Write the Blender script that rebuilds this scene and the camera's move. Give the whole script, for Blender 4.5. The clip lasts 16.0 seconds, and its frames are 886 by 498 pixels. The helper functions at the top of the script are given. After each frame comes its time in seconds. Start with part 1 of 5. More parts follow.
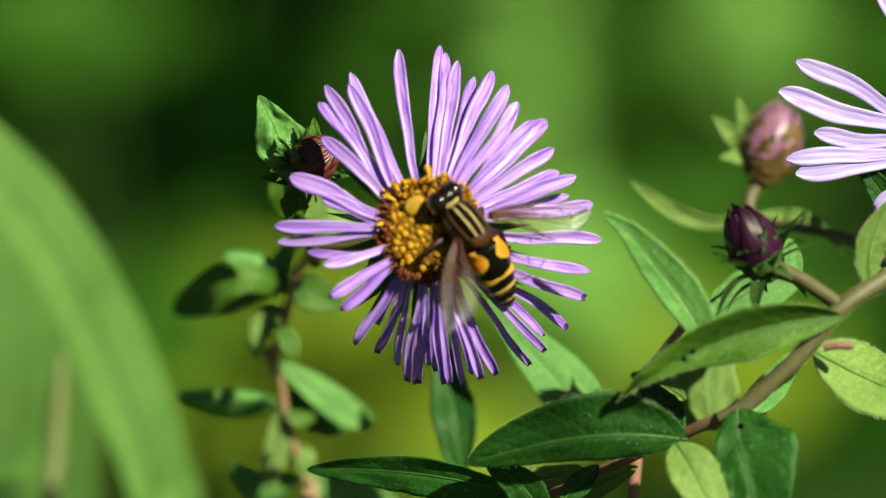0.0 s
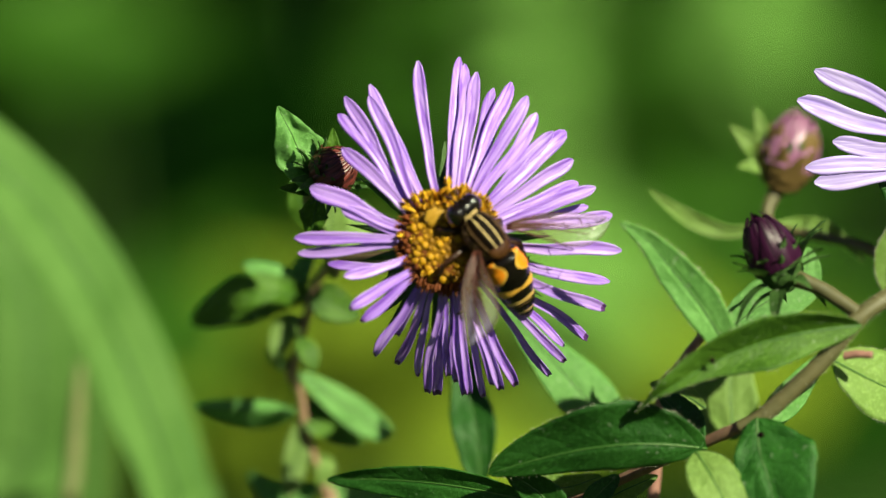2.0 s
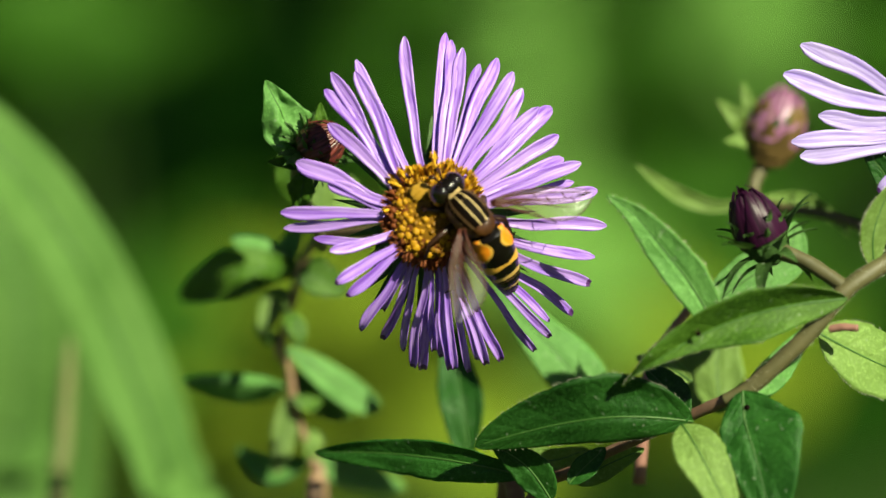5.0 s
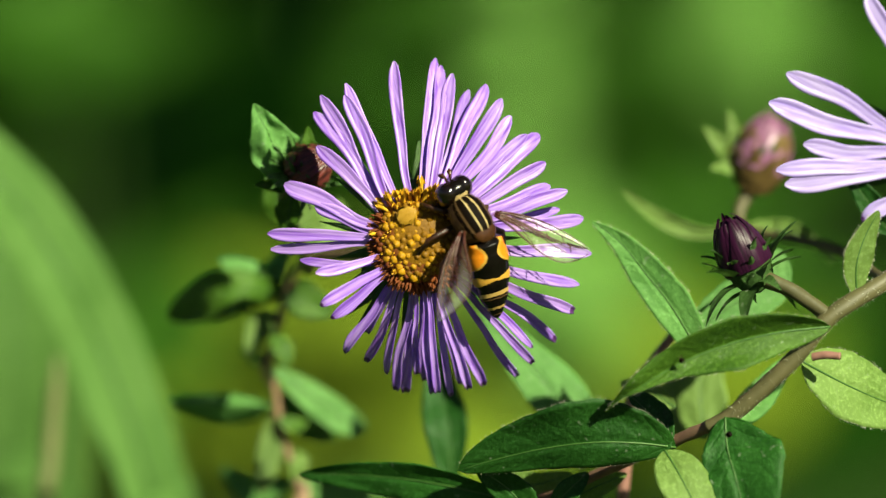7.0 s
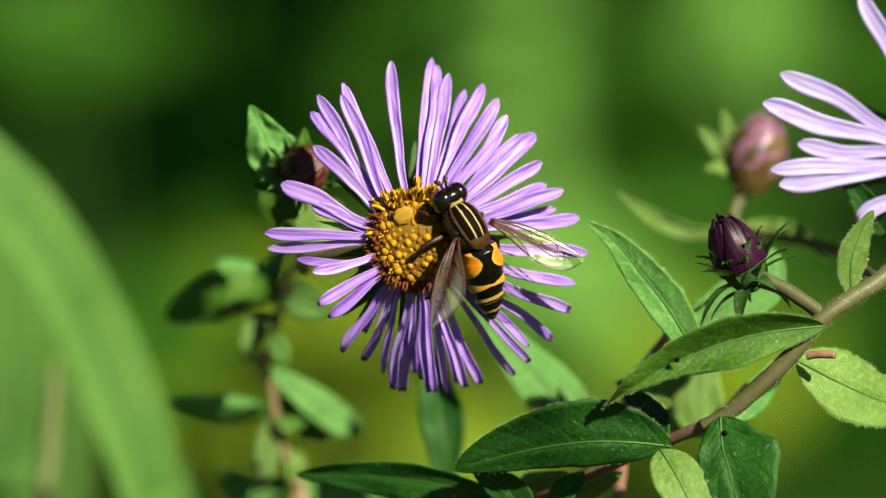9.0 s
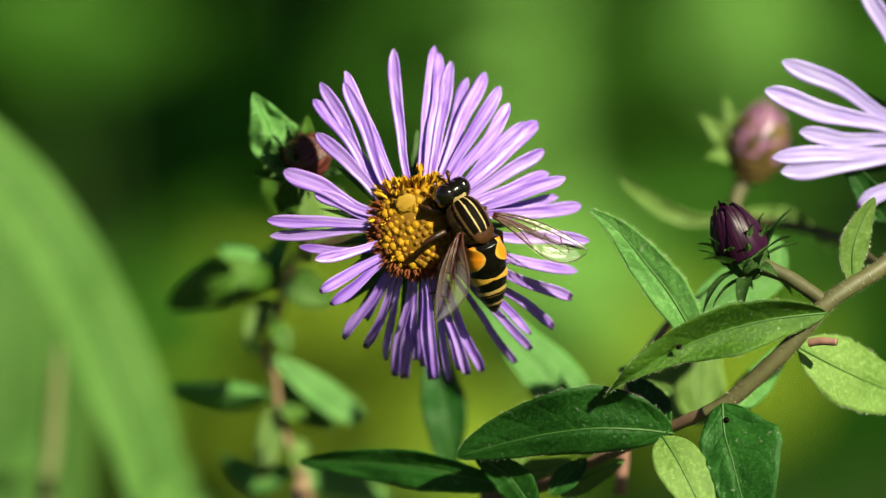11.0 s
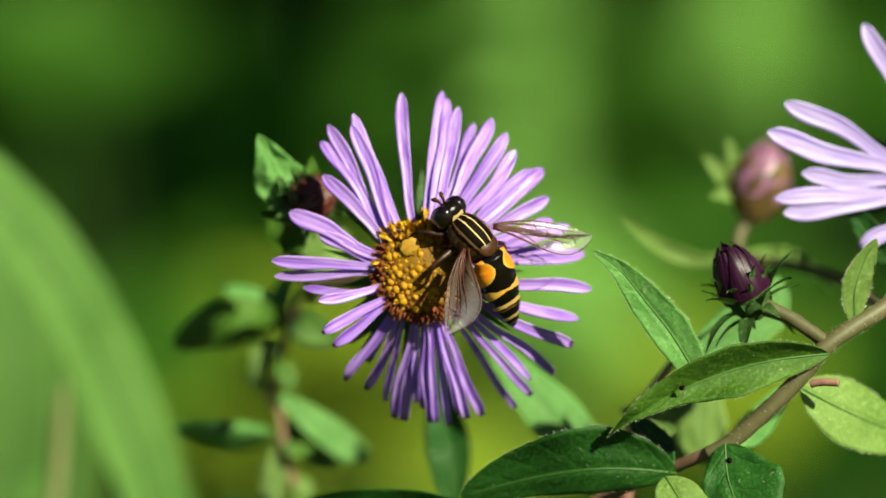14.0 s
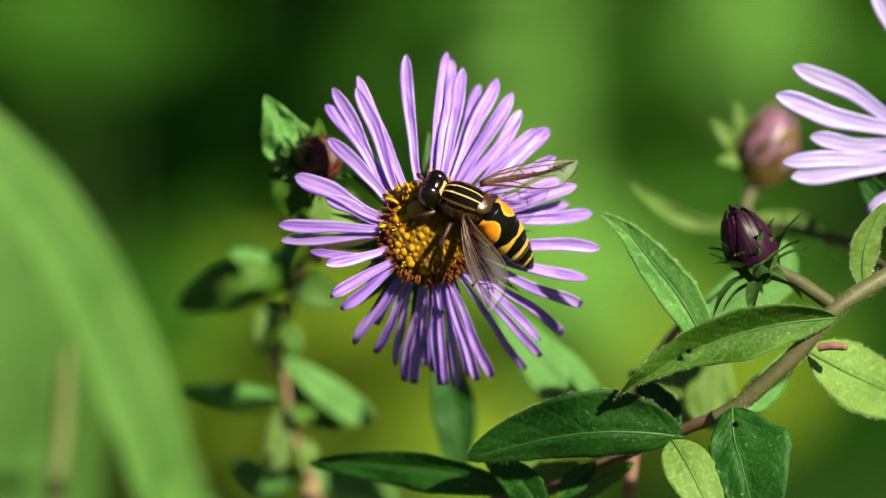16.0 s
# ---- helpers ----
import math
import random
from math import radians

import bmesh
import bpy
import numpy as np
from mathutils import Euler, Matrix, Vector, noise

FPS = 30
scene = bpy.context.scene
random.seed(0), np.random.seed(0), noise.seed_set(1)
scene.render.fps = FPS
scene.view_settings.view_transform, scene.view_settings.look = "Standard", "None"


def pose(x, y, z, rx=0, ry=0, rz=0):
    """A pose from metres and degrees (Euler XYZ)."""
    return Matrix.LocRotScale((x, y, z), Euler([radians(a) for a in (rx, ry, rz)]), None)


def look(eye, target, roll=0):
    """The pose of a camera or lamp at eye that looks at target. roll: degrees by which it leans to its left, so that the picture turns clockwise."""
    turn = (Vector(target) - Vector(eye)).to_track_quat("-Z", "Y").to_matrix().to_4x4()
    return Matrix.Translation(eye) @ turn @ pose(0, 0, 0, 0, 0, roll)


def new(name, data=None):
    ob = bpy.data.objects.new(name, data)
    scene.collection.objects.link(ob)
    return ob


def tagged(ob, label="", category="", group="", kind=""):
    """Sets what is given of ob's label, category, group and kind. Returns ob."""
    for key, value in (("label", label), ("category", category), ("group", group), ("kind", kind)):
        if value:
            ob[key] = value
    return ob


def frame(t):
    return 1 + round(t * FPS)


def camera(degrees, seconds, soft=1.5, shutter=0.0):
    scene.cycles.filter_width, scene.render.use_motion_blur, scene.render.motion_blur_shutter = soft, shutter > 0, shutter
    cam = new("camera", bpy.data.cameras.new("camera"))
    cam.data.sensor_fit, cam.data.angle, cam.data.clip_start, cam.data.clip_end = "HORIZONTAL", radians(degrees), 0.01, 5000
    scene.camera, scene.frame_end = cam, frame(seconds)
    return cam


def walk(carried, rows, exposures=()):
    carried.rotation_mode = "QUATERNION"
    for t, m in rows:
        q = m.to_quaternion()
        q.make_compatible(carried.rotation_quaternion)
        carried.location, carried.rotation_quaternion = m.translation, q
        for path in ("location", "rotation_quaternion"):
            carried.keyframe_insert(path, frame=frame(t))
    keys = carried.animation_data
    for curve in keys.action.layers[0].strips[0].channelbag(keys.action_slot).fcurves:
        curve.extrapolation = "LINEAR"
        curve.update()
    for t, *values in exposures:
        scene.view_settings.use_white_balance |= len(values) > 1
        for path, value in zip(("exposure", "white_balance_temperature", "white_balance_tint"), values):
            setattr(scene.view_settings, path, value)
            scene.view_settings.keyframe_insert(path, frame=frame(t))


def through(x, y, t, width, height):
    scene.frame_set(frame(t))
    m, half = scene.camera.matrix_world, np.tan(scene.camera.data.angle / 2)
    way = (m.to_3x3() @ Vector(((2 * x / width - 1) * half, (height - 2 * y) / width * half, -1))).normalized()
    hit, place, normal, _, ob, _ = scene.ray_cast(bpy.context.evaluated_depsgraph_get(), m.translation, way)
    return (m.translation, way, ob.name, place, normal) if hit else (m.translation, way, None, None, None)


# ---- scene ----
MM = 0.001
TILT = radians(15)
RIGHT = Vector((1, 0, 0))
AHEAD = Vector((0, math.cos(TILT), -math.sin(TILT)))
UP = Vector((0, math.sin(TILT), math.cos(TILT)))
HEART = Vector((0, 0, 0.75))


def at(u, v, d):
    """A place u mm to the right of, v mm above and d mm behind the heart of the large flower, along the line of sight."""
    return HEART + (RIGHT * u + UP * v + AHEAD * d) * MM


def aim(a, b, c):
    """A direction: to the right, up, and towards the viewer."""
    return (RIGHT * a + UP * b - AHEAD * c).normalized()


def eye(u, v, dist, roll):
    e = at(u, v, -dist)
    return look(e, e + AHEAD, roll)


# ---- camera ----
cam = camera(6.73, 16.0, soft=1.4)
cam.data.dof.use_dof = True
cam.data.dof.focus_distance = 0.8015
cam.data.dof.aperture_fstop = 11.5
CAMERA_ROWS = [
    (0, eye(1.69, -1.65, 792.3, -0.36)),
    (0.2, eye(0.97, -1.99, 792.1, -0.43)),
    (0.5, eye(0.15, -0.45, 791.7, -0.53)),
    (0.8, eye(0.18, -0.27, 792.1, -0.52)),
    (1, eye(0.72, 0.00, 792.4, -0.51)),
    (1.2, eye(1.44, 0.25, 792.8, -0.56)),
    (1.5, eye(0.95, -0.31, 793.5, -0.64)),
    (1.8, eye(-0.26, -0.00, 793.3, -0.59)),
    (2, eye(-0.36, -0.56, 793.2, -0.56)),
    (2.3, eye(0.09, -1.84, 793.1, -0.55)),
    (2.5, eye(0.45, -1.46, 793.1, -0.55)),
    (2.8, eye(0.86, -1.33, 793.8, -0.46)),
    (3, eye(1.38, -1.48, 794.3, -0.40)),
    (3.2, eye(1.93, -2.40, 794.3, -0.40)),
    (5.3, eye(0.93, -3.40, 795.9, -0.55)),
    (5.5, eye(0.97, -2.90, 795.9, -0.55)),
    (5.8, eye(0.80, -2.54, 796.6, -0.46)),
    (6, eye(1.16, -2.09, 797.0, -0.40)),
    (6.2, eye(1.92, -1.50, 796.8, -0.34)),
    (6.5, eye(1.68, -1.48, 796.5, -0.25)),
    (7, eye(2.52, -0.78, 800.0, 0.00)),
    (7.5, eye(4.02, -0.48, 801.5, -0.20)),
    (7.8, eye(4.45, 0.85, 802.0, -0.27)),
    (8, eye(3.86, 0.36, 802.4, -0.32)),
    (8.2, eye(3.99, -0.65, 802.2, -0.33)),
    (8.5, eye(3.13, -0.67, 802.0, -0.34)),
    (8.8, eye(3.51, 0.61, 802.7, -0.23)),
    (9, eye(2.96, -0.73, 803.1, -0.15)),
    (11.3, eye(2.57, -2.09, 804.7, -0.16)),
    (11.5, eye(1.83, -0.98, 804.7, -0.16)),
    (11.8, eye(0.94, -0.17, 804.8, -0.24)),
    (12, eye(-0.10, -1.12, 804.8, -0.29)),
    (12.2, eye(-0.06, -1.28, 804.6, -0.21)),
    (12.5, eye(-0.25, -0.11, 804.2, -0.08)),
    (12.8, eye(-0.63, -0.70, 805.5, -0.13)),
    (13, eye(-0.15, -0.78, 806.4, -0.16)),
    (13.2, eye(-0.05, -0.56, 806.8, -0.16)),
    (13.5, eye(0.80, 0.27, 807.4, -0.16)),
    (13.8, eye(0.97, 1.74, 808.3, -0.16)),
    (14, eye(2.26, 2.33, 808.9, -0.16)),
    (14.2, eye(2.43, 1.51, 807.2, -0.12)),
    (14.5, eye(2.42, 3.54, 804.7, -0.06)),
    (14.7, eye(2.50, 2.26, 804.8, -0.10)),
    (15, eye(3.08, 0.77, 804.9, -0.15)),
    (15.2, eye(3.48, -0.89, 804.5, -0.06)),
    (15.5, eye(2.18, -0.62, 804.0, 0.08)),
    (15.7, eye(2.68, -0.29, 804.9, 0.11)),
    (16, eye(1.52, -1.78, 806.2, 0.16)),
]
walk(cam, CAMERA_ROWS)

# ---- light ----
SUN_WAY = aim(0.52, 0.51, 0.69)
world = bpy.data.worlds.new("world")
scene.world = world
world.use_nodes = True
wn = world.node_tree.nodes
sky = wn.new("ShaderNodeTexSky")
sky.sky_type = "NISHITA"
sky.sun_disc = False
sky.sun_elevation = math.asin(SUN_WAY.z)
sky.sun_rotation = math.atan2(SUN_WAY.x, SUN_WAY.y)
world.node_tree.links.new(sky.outputs[0], wn["Background"].inputs[0])
wn["Background"].inputs[1].default_value = 0.020
sun_data = bpy.data.lights.new("sun", "SUN")
sun_data.energy = 5.0
sun_data.angle = radians(0.53)
sun_data.color = (0.955, 0.945, 0.66)
sun = new("sun", sun_data)
sun.matrix_world = look(HEART + SUN_WAY * 3, HEART)
scene.view_settings.exposure = 0.82


# ---- materials ----
class Mat:
    """A small builder of node materials in object space (metres)."""

    def __init__(self, name):
        self.mat = bpy.data.materials.new(name)
        self.mat.use_nodes = True
        self.tree = self.mat.node_tree
        self.bsdf = self.tree.nodes["Principled BSDF"]
        self.out = self.tree.nodes["Material Output"]

    def node(self, kind, **sets):
        n = self.tree.nodes.new(kind)
        for key, value in sets.items():
            n.inputs[key].default_value = value
        return n

    def link(self, a, b):
        self.tree.links.new(a, b)

    def coords(self, scale=(1, 1, 1), shift_each=True):
        c = self.node("ShaderNodeTexCoord")
        m = self.node("ShaderNodeMapping")
        m.inputs["Scale"].default_value = scale
        self.link(c.outputs["Object"], m.inputs["Vector"])
        if shift_each:
            info = self.node("ShaderNodeObjectInfo")
            mul = self.node("ShaderNodeMath")
            mul.operation = "MULTIPLY"
            mul.inputs[1].default_value = 37.0
            self.link(info.outputs["Random"], mul.inputs[0])
            comb = self.node("ShaderNodeCombineXYZ")
            self.link(mul.outputs[0], comb.inputs[0])
            self.link(mul.outputs[0], comb.inputs[2])
            self.link(comb.outputs[0], m.inputs["Location"])
        return m.outputs["Vector"]

    def noise(self, vec, scale, detail=4, rough=0.55):
        n = self.node("ShaderNodeTexNoise", Scale=scale, Detail=detail, Roughness=rough)
        self.link(vec, n.inputs["Vector"])
        return n.outputs["Fac"]

    def ramp(self, fac, stops):
        r = self.node("ShaderNodeValToRGB")
        els = r.color_ramp.elements
        while len(els) < len(stops):
            els.new(0.5)
        for e, (p, c) in zip(els, stops):
            e.position, e.color = p, (*c, 1)
        self.link(fac, r.inputs[0])
        return r.outputs[0]

    def mix(self, fac, a, b, blend="MIX"):
        m = self.node("ShaderNodeMix")
        m.data_type, m.blend_type = "RGBA", blend
        for sock, val in ((m.inputs[0], fac), (m.inputs[6], a), (m.inputs[7], b)):
            if hasattr(val, "default_value"):
                self.link(val, sock)
            elif isinstance(val, tuple):
                sock.default_value = (*val, 1)
            else:
                sock.default_value = val
        return m.outputs[2]

    def bump(self, height, strength, distance):
        b = self.node("ShaderNodeBump", Strength=strength, Distance=distance)
        self.link(height, b.inputs["Height"])
        self.link(b.outputs[0], self.bsdf.inputs["Normal"])
        return b.outputs[0]

    def base(self, color, rough=0.5, spec=0.5, metal=0.0):
        if isinstance(color, tuple):
            self.bsdf.inputs["Base Color"].default_value = (*color, 1)
        else:
            self.link(color, self.bsdf.inputs["Base Color"])
        self.bsdf.inputs["Roughness"].default_value = rough
        self.bsdf.inputs["Specular IOR Level"].default_value = spec
        self.bsdf.inputs["Metallic"].default_value = metal
        return self

    def translucent(self, amount, color):
        t = self.node("ShaderNodeBsdfTranslucent")
        if isinstance(color, tuple):
            t.inputs["Color"].default_value = (*color, 1)
        else:
            self.link(color, t.inputs["Color"])
        m = self.node("ShaderNodeMixShader", Fac=amount)
        self.link(self.bsdf.outputs[0], m.inputs[1])
        self.link(t.outputs[0], m.inputs[2])
        self.link(m.outputs[0], self.out.inputs["Surface"])
        return self

    def tint_each(self, color, spread):
        info = self.node("ShaderNodeObjectInfo")
        hsv = self.node("ShaderNodeHueSaturation")
        mr = self.node("ShaderNodeMapRange")
        mr.inputs[3].default_value, mr.inputs[4].default_value = 1 - spread, 1 + spread
        self.link(info.outputs["Random"], mr.inputs[0])
        self.link(mr.outputs[0], hsv.inputs["Value"])
        self.link(color, hsv.inputs["Color"])
        return hsv.outputs[0]


def petal_material(name, light, dark, through=0.30, spec=0.5):
    m = Mat(name)
    streak = m.noise(m.coords((60, 2600, 600)), 1.0, 3)
    blotch = m.noise(m.coords((1, 1, 1)), 260, 3)
    c = m.ramp(streak, [(0.34, dark), (0.58, light)])
    c = m.mix(m.ramp(blotch, [(0.45, (0, 0, 0)), (0.75, (0.35, 0.35, 0.35))]), c, dark)
    c = m.tint_each(c, 0.14)
    m.base(c, 0.38, spec)
    m.bump(streak, 0.35, 0.0002)
    return m.translucent(through, m.mix(0.45, c, (0.30, 0.08, 0.75))).mat


def leaf_material(name, dark, light, trans, amount=0.3, rough=0.46, spot=0.45, spec=0.26):
    m = Mat(name)
    v = m.coords((1, 1, 1))
    patch = m.noise(v, 130, 4)
    grain = m.noise(v, 2300, 4, 0.75)
    vein = m.node("ShaderNodeTexVoronoi", Scale=900.0)
    vein.feature = "DISTANCE_TO_EDGE"
    m.link(v, vein.inputs["Vector"])
    net = m.ramp(vein.outputs["Distance"], [(0.0, (1, 1, 1)), (0.2, (0, 0, 0))])
    c = m.ramp(patch, [(0.3, dark), (0.7, light)])
    c = m.mix(m.ramp(grain, [(0.5, (0, 0, 0)), (0.68, (0.7, 0.7, 0.7))]), c, tuple(min(1, 1.7 * x + min(0.015, 0.12 * light[1])) for x in light))
    c = m.mix(m.mix(0.93, net, (0, 0, 0)), c, tuple(min(1, 1.4 * x) for x in light))
    tex = m.node("ShaderNodeTexCoord")
    sep = m.node("ShaderNodeSeparateXYZ")
    m.link(tex.outputs["UV"], sep.inputs[0])

    def calc(op, a, b=0.0):
        n = m.node("ShaderNodeMath")
        n.operation = op
        for sock, val in zip(n.inputs, (a, b)):
            if hasattr(val, "default_value"):
                m.link(val, sock)
            else:
                sock.default_value = val
        return n.outputs[0]
    slant = calc("SUBTRACT", sep.outputs[0], calc("MULTIPLY", calc("ABSOLUTE", sep.outputs[1]), 1.1))
    wavy = calc("ADD", calc("MULTIPLY", slant, 1900.0), calc("MULTIPLY", patch, 2.5))
    side = calc("POWER", calc("ABSOLUTE", calc("SINE", calc("MULTIPLY", wavy, 0.5))), 14.0)
    c = m.mix(calc("MULTIPLY", side, 0.05), c, tuple(min(1, 1.6 * x + min(0.01, 0.08 * light[1])) for x in light))
    pale = m.noise(v, 1300, 2, 0.5)
    c = m.mix(m.ramp(pale, [(0.66, (0, 0, 0)), (0.74, (spot, spot, spot))]), c, (0.45, 0.52, 0.38))
    c = m.tint_each(c, 0.18)
    m.base(c, rough, spec)
    h = calc("SUBTRACT", calc("ADD", calc("MULTIPLY", grain, 0.5), calc("MULTIPLY", patch, 0.5)), calc("MULTIPLY", side, 0.16))
    m.bump(h, 0.85, 0.00032)
    return m.translucent(amount, trans).mat


def plain_material(name, a, b, scale, rough=0.5, spec=0.5, strength=0.3, stretch=(1, 1, 1)):
    m = Mat(name)
    v = m.coords(stretch)
    f = m.noise(v, scale, 5)
    fine = m.noise(v, scale * 7, 3)
    c = m.mix(0.35, m.ramp(f, [(0.3, a), (0.7, b)]), m.ramp(fine, [(0.35, a), (0.65, b)]))
    m.base(c, rough, spec)
    m.bump(fine, strength, 0.0002)
    return m.mat


PETAL = petal_material("lilac_petal", (0.57, 0.345, 0.91), (0.29, 0.115, 0.68))
PETAL_PALE = petal_material("pale_lilac_petal", (0.50, 0.40, 0.78), (0.35, 0.25, 0.69), 0.2, 0.3)
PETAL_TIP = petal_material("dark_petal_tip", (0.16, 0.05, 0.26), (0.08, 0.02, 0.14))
PETAL_BUD = petal_material("closed_bud_petal", (0.034, 0.005, 0.026), (0.010, 0.0015, 0.008), 0.03, 0.22)
PETAL_BUD_PINK = petal_material("pink_bud_petal", (0.34, 0.15, 0.27), (0.10, 0.024, 0.065), 0.05)
PETAL_BUD_BROWN = petal_material("brown_bud_petal", (0.17, 0.036, 0.03), (0.018, 0.005, 0.005), 0.03, 0.5)
LEAF = leaf_material("aster_leaf", (0.026, 0.082, 0.006), (0.082, 0.182, 0.016), (0.15, 0.36, 0.02), 0.2, spot=0.35)
# Aster leaf with shade put into a darker green.
LEAF_SHADE = leaf_material("shade_toned_leaf", (0.008, 0.052, 0.005), (0.022, 0.10, 0.011), (0.06, 0.22, 0.02), 0.14, spot=0.3)
# Paler aster leaf; part of the sunlight is put into its colour.
LEAF_PALE = leaf_material("pale_leaf", (0.085, 0.235, 0.05), (0.155, 0.36, 0.088), (0.2, 0.5, 0.09), 0.33, spot=0.35)
LEAF_LIME = leaf_material("lime_leaf", (0.11, 0.20, 0.035), (0.21, 0.33, 0.085), (0.38, 0.56, 0.07), 0.35, spot=0.2)
BRACT = leaf_material("bract_green", (0.025, 0.065, 0.015), (0.06, 0.13, 0.03), (0.12, 0.25, 0.04), 0.2)
WRAP_GREEN = plain_material("olive_bract", (0.09, 0.055, 0.016), (0.19, 0.12, 0.04), 400, 0.6, 0.3)
WRAP = plain_material("brown_green_bract", (0.06, 0.028, 0.014), (0.14, 0.07, 0.03), 500, 0.6, 0.3)
HAIR = plain_material("pale_hair", (0.50, 0.52, 0.36), (0.66, 0.68, 0.50), 900, 0.5, 0.4)
RIB = plain_material("leaf_rib", (0.032, 0.10, 0.015), (0.06, 0.15, 0.022), 300)
STEM = plain_material("reddish_stem", (0.20, 0.11, 0.065), (0.33, 0.22, 0.13), 120, 0.55)
WEED_STEM = plain_material("weed_stem", (0.03, 0.09, 0.01), (0.06, 0.14, 0.02), 120, 0.6)
STEM_GREEN = plain_material("green_stem", (0.064, 0.064, 0.024), (0.125, 0.110, 0.046), 120, 0.55)
STRAW = plain_material("straw", (0.12, 0.16, 0.05), (0.20, 0.19, 0.075), 150, 0.7)
STEM_PINK = plain_material("pink_stalk", (0.24, 0.11, 0.085), (0.36, 0.19, 0.15), 200, 0.5)
STEM_BROWN = plain_material("brown_stem", (0.12, 0.05, 0.04), (0.24, 0.15, 0.09), 120, 0.6)
BLADE = leaf_material("grass_blade", (0.066, 0.160, 0.030), (0.108, 0.220, 0.050), (0.24, 0.45, 0.08), 0.3, 0.6, 0.0, 0.12)
# Brightness steps of one foliage: sun and shade are put into the colours.
FAR_LIGHT = leaf_material("sunlit_tone_foliage", (0.15, 0.335, 0.065), (0.225, 0.435, 0.10), (0.40, 0.66, 0.12), 0.4, 0.8, 0.0, 0.04)
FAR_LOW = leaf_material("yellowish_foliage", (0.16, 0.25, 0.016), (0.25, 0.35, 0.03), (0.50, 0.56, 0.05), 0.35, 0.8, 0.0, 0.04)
FAR_DIM = leaf_material("dim_shade_foliage", (0.008, 0.040, 0.002), (0.015, 0.062, 0.004), (0.05, 0.18, 0.01), 0.25, 0.8, 0.0, 0.03)
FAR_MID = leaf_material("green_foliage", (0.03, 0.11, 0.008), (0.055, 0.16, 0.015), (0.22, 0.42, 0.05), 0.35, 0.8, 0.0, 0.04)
# Near-black green: deep shade is put into this foliage's colour.
FAR_DARK = leaf_material("shade_toned_foliage", (0.0014, 0.012, 0.0005), (0.0035, 0.023, 0.001), (0.018, 0.05, 0.006), 0.10, 0.8, 0.0, 0.02)
BARK = plain_material("dark_greenish_bark", (0.010, 0.016, 0.005), (0.022, 0.030, 0.010), 60, 0.9, 0.1)
SOIL = plain_material("soil", (0.016, 0.028, 0.006), (0.030, 0.052, 0.010), 9, 0.95, 0.2)
DISC = plain_material("disc_brown", (0.12, 0.032, 0.008), (0.24, 0.08, 0.015), 900, 0.7, 0.2)
DISC_RIM = plain_material("maroon_floret", (0.10, 0.022, 0.005), (0.24, 0.065, 0.012), 900, 0.6, 0.25)
FLORET = plain_material("disc_floret_yellow", (0.33, 0.16, 0.005), (0.50, 0.26, 0.008), 700, 0.5, 0.2)
FLORET_OLIVE = plain_material("olive_floret", (0.15, 0.068, 0.003), (0.25, 0.12, 0.005), 900, 0.5, 0.2)
FLORET_OPEN = plain_material("open_floret", (0.58, 0.30, 0.010), (0.74, 0.43, 0.03), 1200, 0.5, 0.25)
FLY_BLACK = plain_material("glossy_black_shell", (0.003, 0.0025, 0.002), (0.006, 0.004, 0.003), 1500, 0.2, 0.3, 0.1)
FLY_AMBER = plain_material("amber_shell", (0.028, 0.010, 0.003), (0.07, 0.027, 0.007), 900, 0.22, 0.5, 0.2)
TAN_HAIR = plain_material("tan_hair", (0.10, 0.055, 0.02), (0.2, 0.12, 0.04), 900, 0.5, 0.3)
FLY_BRONZE = plain_material("bronze_black_shell", (0.002, 0.001, 0.0006), (0.007, 0.0035, 0.0015), 1800, 0.5, 0.05, 0.3)
FLY_BROWN = plain_material("brown_shell", (0.035, 0.013, 0.005), (0.10, 0.045, 0.014), 1500, 0.45, 0.4, 0.3)
FLY_TAN = plain_material("tan_stripe", (0.07, 0.036, 0.012), (0.13, 0.07, 0.024), 1500, 0.6, 0.3, 0.3)
FLY_ORANGE = plain_material("orange_band", (0.68, 0.18, 0.004), (0.82, 0.28, 0.010), 900, 0.38, 0.5, 0.2)
FLY_YELLOW = plain_material("yellow_band", (0.54, 0.28, 0.028), (0.66, 0.37, 0.06), 900, 0.4, 0.5, 0.2)
FLY_BUFF = plain_material("buff_band", (0.46, 0.29, 0.07), (0.58, 0.38, 0.12), 900, 0.4, 0.5, 0.2)
FLY_CREAM = plain_material("cream_stripe", (0.44, 0.31, 0.12), (0.60, 0.44, 0.20), 1500, 0.6, 0.3, 0.3)
EYE = plain_material("dark_eye", (0.004, 0.002, 0.0012), (0.008, 0.004, 0.002), 3000, 0.14, 1.0, 0.05)
LEG = plain_material("leg_brown", (0.012, 0.005, 0.003), (0.055, 0.018, 0.006), 700, 0.4, 0.5, 0.3)


SCALE = plain_material("pale_scale", (0.36, 0.19, 0.012), (0.46, 0.26, 0.03), 900, 0.35, 0.4)


